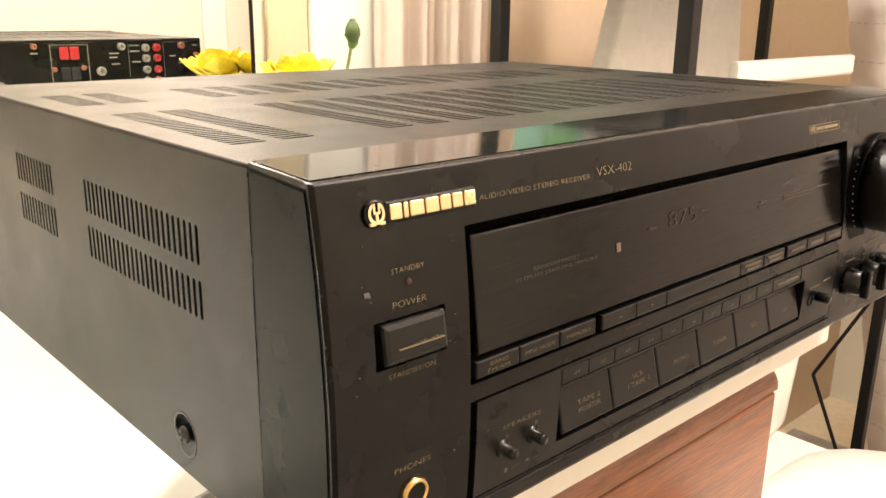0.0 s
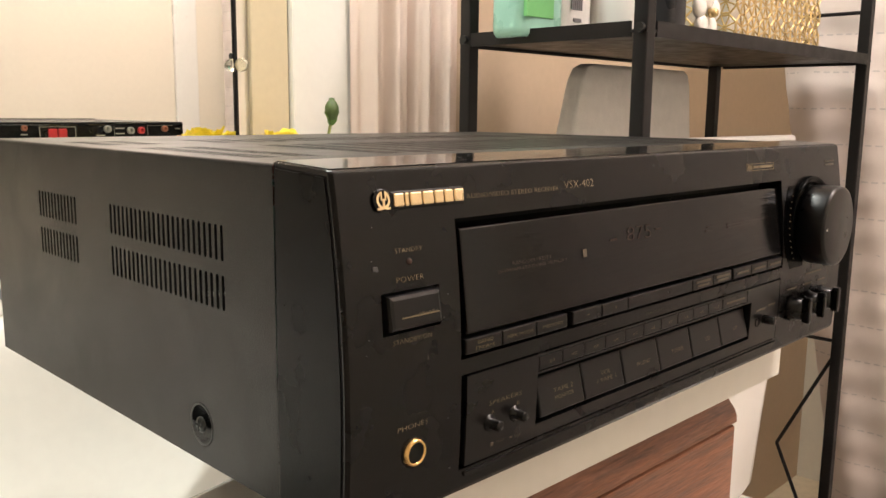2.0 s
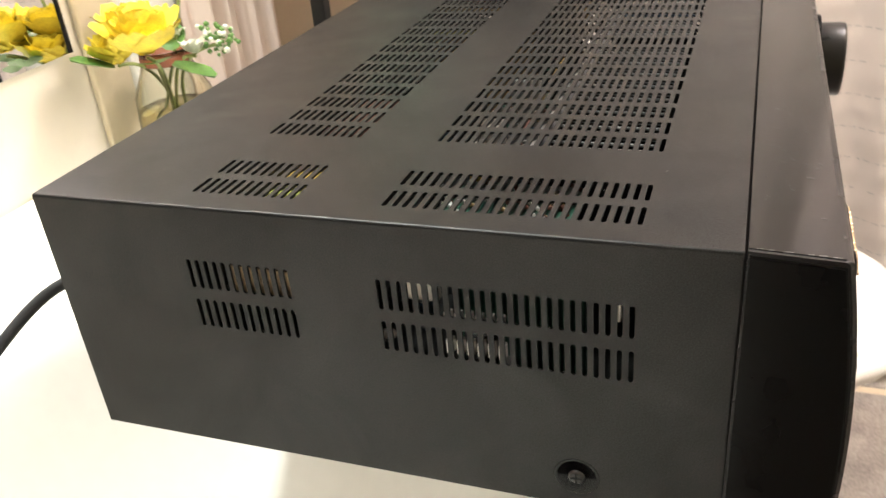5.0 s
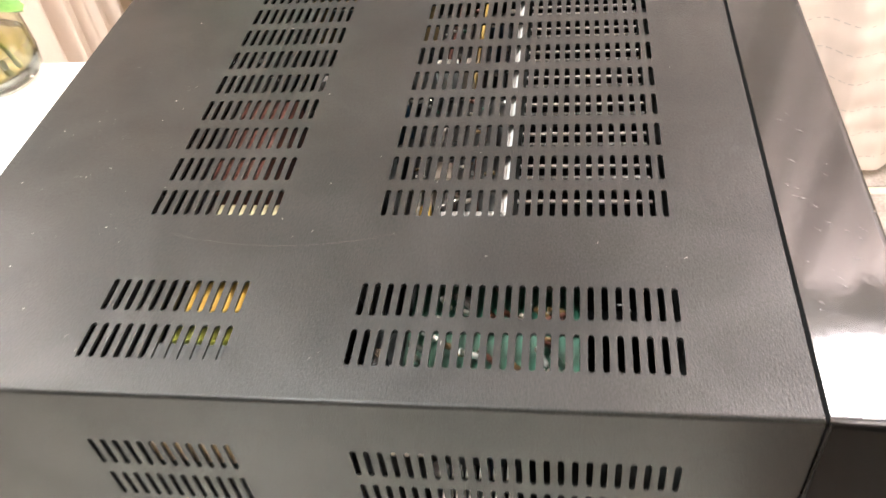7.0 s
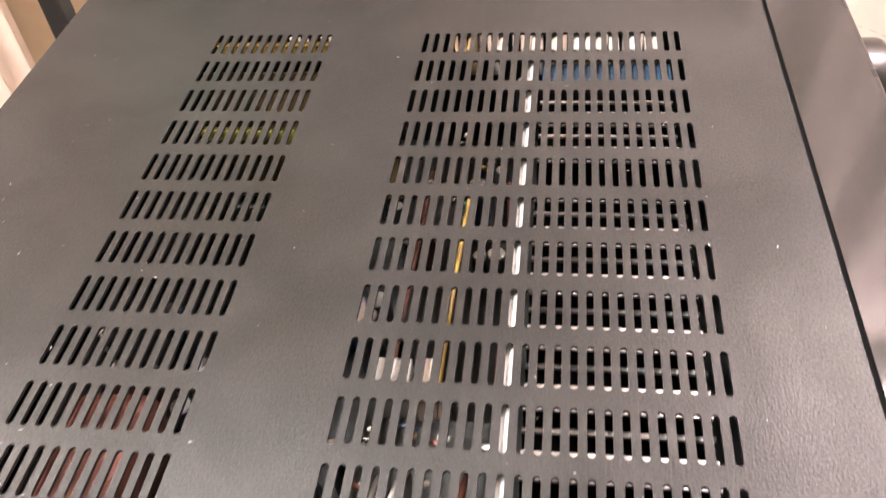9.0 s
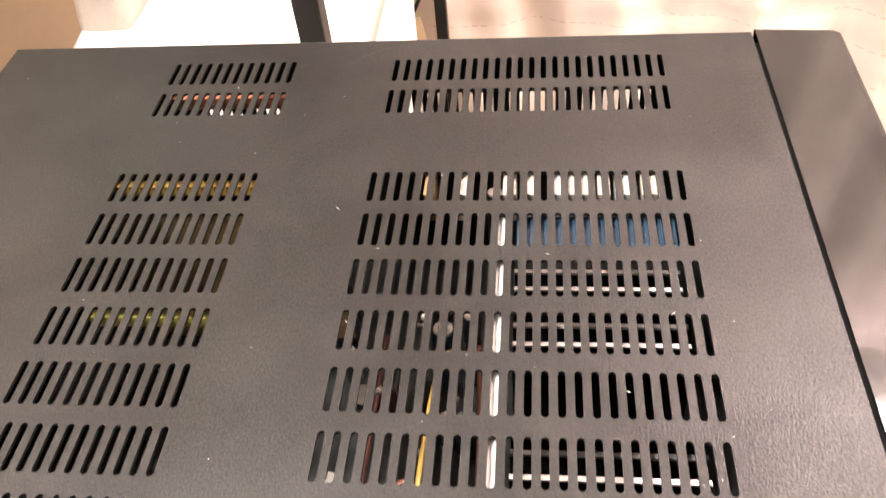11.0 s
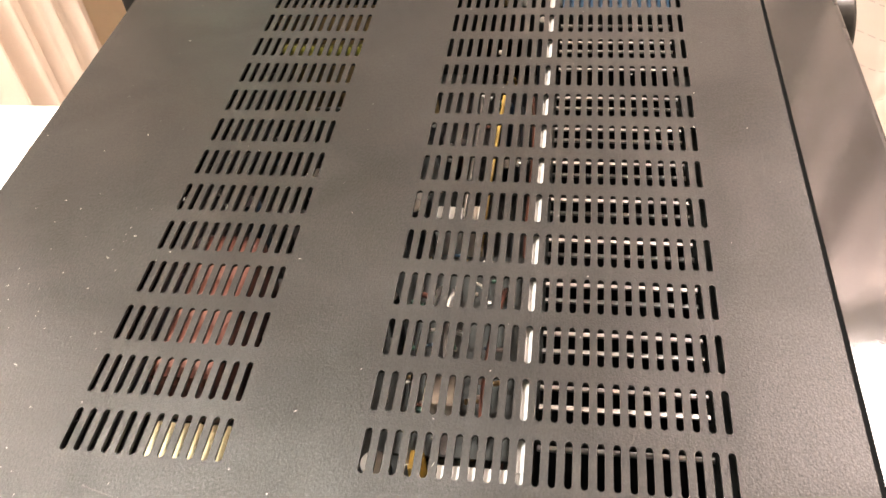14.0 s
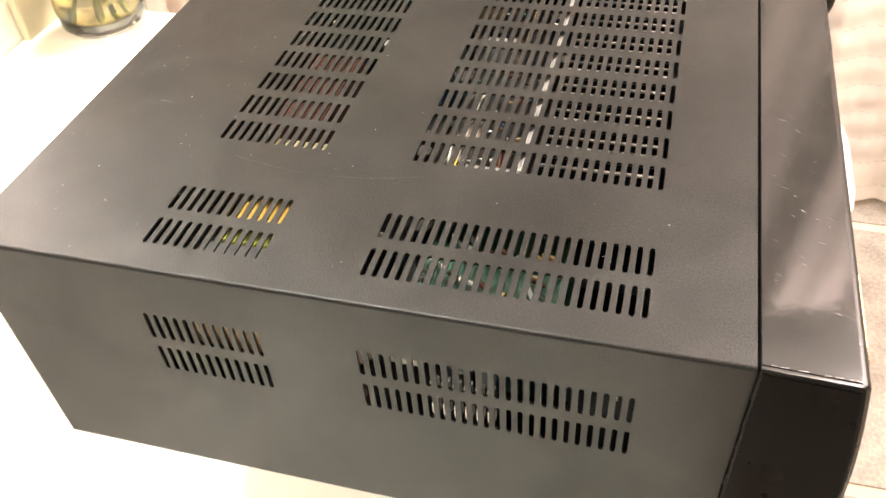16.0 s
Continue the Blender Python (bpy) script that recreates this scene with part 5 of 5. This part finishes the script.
part("heart", lathe([(0.005, 0), (0.005, 0.006), (0.003, 0.009), (0.0003, 0.0095)], 16, (0.690, 0.208, SH + 0.026), "Y"), M["basket"], orn, smooth=True)

bk = thing("wire_basket", "gilt openwork basket with star-shaped cut-outs", "basket")
BX0, BX1, BY0, BY1, BH = 0.745, 0.975, 0.205, 0.365, 0.085


def star_wall(p, q):
    """Openwork wall: stars of thin bars between a top and a foot rail."""
    bm = bmesh.new()
    p, q = Vector(p), Vector(q)
    d = (q - p)
    ln = d.length
    d.normalize()
    up = Vector((0, 0, 1))

    def bar(a, b, r):
        rod(bm, p + d * a[0] + up * a[1], p + d * b[0] + up * b[1], r, seg=6)
    bar((0, 0.002), (ln, 0.002), 0.0025)
    bar((0, BH), (ln, BH), 0.0025)
    s = 0.0283
    n = max(1, round(ln / s))
    s = ln / n
    for i_ in range(n):
        for j in range(3):
            c = (s * (i_ + 0.5), 0.002 + BH / 3 * (j + 0.5))
            for k in range(8):
                a = math.pi * k / 4 + math.pi / 8
                e = (c[0] + 0.5 * s * math.cos(a) * 1.05, c[1] + 0.5 * s * math.sin(a) * 1.05)
                bar(c, e, 0.0010)
                a2 = a + math.pi / 4
                bar(e, (c[0] + 0.5 * s * math.cos(a2) * 1.05, c[1] + 0.5 * s * math.sin(a2) * 1.05), 0.0012)
    return bm


for a, b in (((BX0, BY0, SH), (BX1, BY0, SH)), ((BX1, BY0, SH), (BX1, BY1, SH)), ((BX1, BY1, SH), (BX0, BY1, SH)), ((BX0, BY1, SH), (BX0, BY0, SH))):
    part("side", star_wall(a, b), M["basket"], bk, "openwork basket side")
part("base", boxed(BX0, BX1, BY0, BY1, SH + 0.0005, SH + 0.002), M["basket"], bk)
part("packet", boxed(BX0 + 0.02, BX1 - 0.008, BY0 + 0.02, BY1 - 0.02, SH + 0.0025, SH + 0.06, bevel=0.006), M["white_plastic"], bk, "pale packet in the basket")

wc = thing("toilet", "white ceramic toilet with closed lid beneath the rack", "toilet")


def rounded(x0, x1, y0, y1, r, n=6):
    out = []
    for cx, cy, a0 in ((x1 - r, y1 - r, 0), (x0 + r, y1 - r, 90), (x0 + r, y0 + r, 180), (x1 - r, y0 + r, 270)):
        out += [(cx + r * math.cos(radians(a0 + 90 * k / n)), cy + r * math.sin(radians(a0 + 90 * k / n))) for k in range(n + 1)]
    return out


def stack(levels):
    """Closed body through rounded outlines: (z, x0, x1, y0, y1, r)."""
    bm = bmesh.new()
    prev = None
    for z, x0, x1, y0, y1, r in levels:
        ring = [bm.verts.new((x, y, z)) for x, y in rounded(x0, x1, y0, y1, r)]
        if prev:
            for k in range(len(ring)):
                bm.faces.new((prev[k], prev[(k + 1) % len(ring)], ring[(k + 1) % len(ring)], ring[k])).smooth = True
        else:
            bm.faces.new(ring[::-1])
        prev = ring
    bm.faces.new(prev)
    return bm


part("tank", stack([(0.425, 0.67, 0.87, 0.215, 0.40, 0.05), (0.46, 0.645, 0.895, 0.202, 0.405, 0.04), (0.60, 0.63, 0.915, 0.200, 0.405, 0.035), (0.760, 0.62, 0.925, 0.200, 0.405, 0.03)]), M["ceramic"], wc)
part("tank_lid", stack([(0.761, 0.612, 0.933, 0.196, 0.408, 0.03), (0.785, 0.612, 0.933, 0.196, 0.408, 0.03), (0.795, 0.622, 0.923, 0.206, 0.400, 0.03)]), M["ceramic"], wc)
part("pedestal", stack([(0.0, 0.68, 0.88, -0.10, 0.36, 0.09), (0.10, 0.70, 0.86, -0.08, 0.36, 0.07), (0.26, 0.66, 0.90, -0.14, 0.38, 0.10), (0.39, 0.615, 0.945, -0.19, 0.38, 0.15), (0.405, 0.62, 0.94, -0.185, 0.38, 0.15)]), M["ceramic"], wc)
part("lid", stack([(0.407, 0.605, 0.958, -0.205, 0.176, 0.13), (0.424, 0.600, 0.962, -0.21, 0.178, 0.13), (0.432, 0.608, 0.954, -0.20, 0.172, 0.13), (0.435, 0.65, 0.91, -0.16, 0.14, 0.10)]), M["white_plastic"], wc, "closed glossy white lid")

bx = thing("storage_box", "white tapered storage box standing on the toilet tank", "box")
part("body", stack([(0.7955, 0.640, 0.962, 0.362, 0.402, 0.008), (0.90, 0.668, 0.956, 0.366, 0.396, 0.007), (0.975, 0.688, 0.951, 0.369, 0.394, 0.006), (0.992, 0.698, 0.946, 0.370, 0.393, 0.005), (0.998, 0.712, 0.936, 0.372, 0.391, 0.004)]), M["white_plastic"], bx)
# ---------------------------------------------------------------- floor tiles
tile_mesh = boxed(-0.284, 0.284, -0.284, 0.284, -0.004, 0.0, bevel=0.0012, seg=1)
first = None
for i_ in range(-7, 3):
    for j in range(-2, 2):
        cx, cy = 0.877 + 0.59 * i_, -0.32 + 0.59 * j
        if cy > 0.3 or cy < -1.2 or cx < -2.2 or cx > 2.0:
            continue
        if first is None:
            first = part("tile", tile_mesh, M["tile"], floor_ob)
            t_ob = first
        else:
            t_ob = new("tile", first.data)
            t_ob.parent = floor_ob
        t_ob.matrix_local = Matrix.Translation((cx, cy, rng.uniform(-0.0006, 0.0006)))
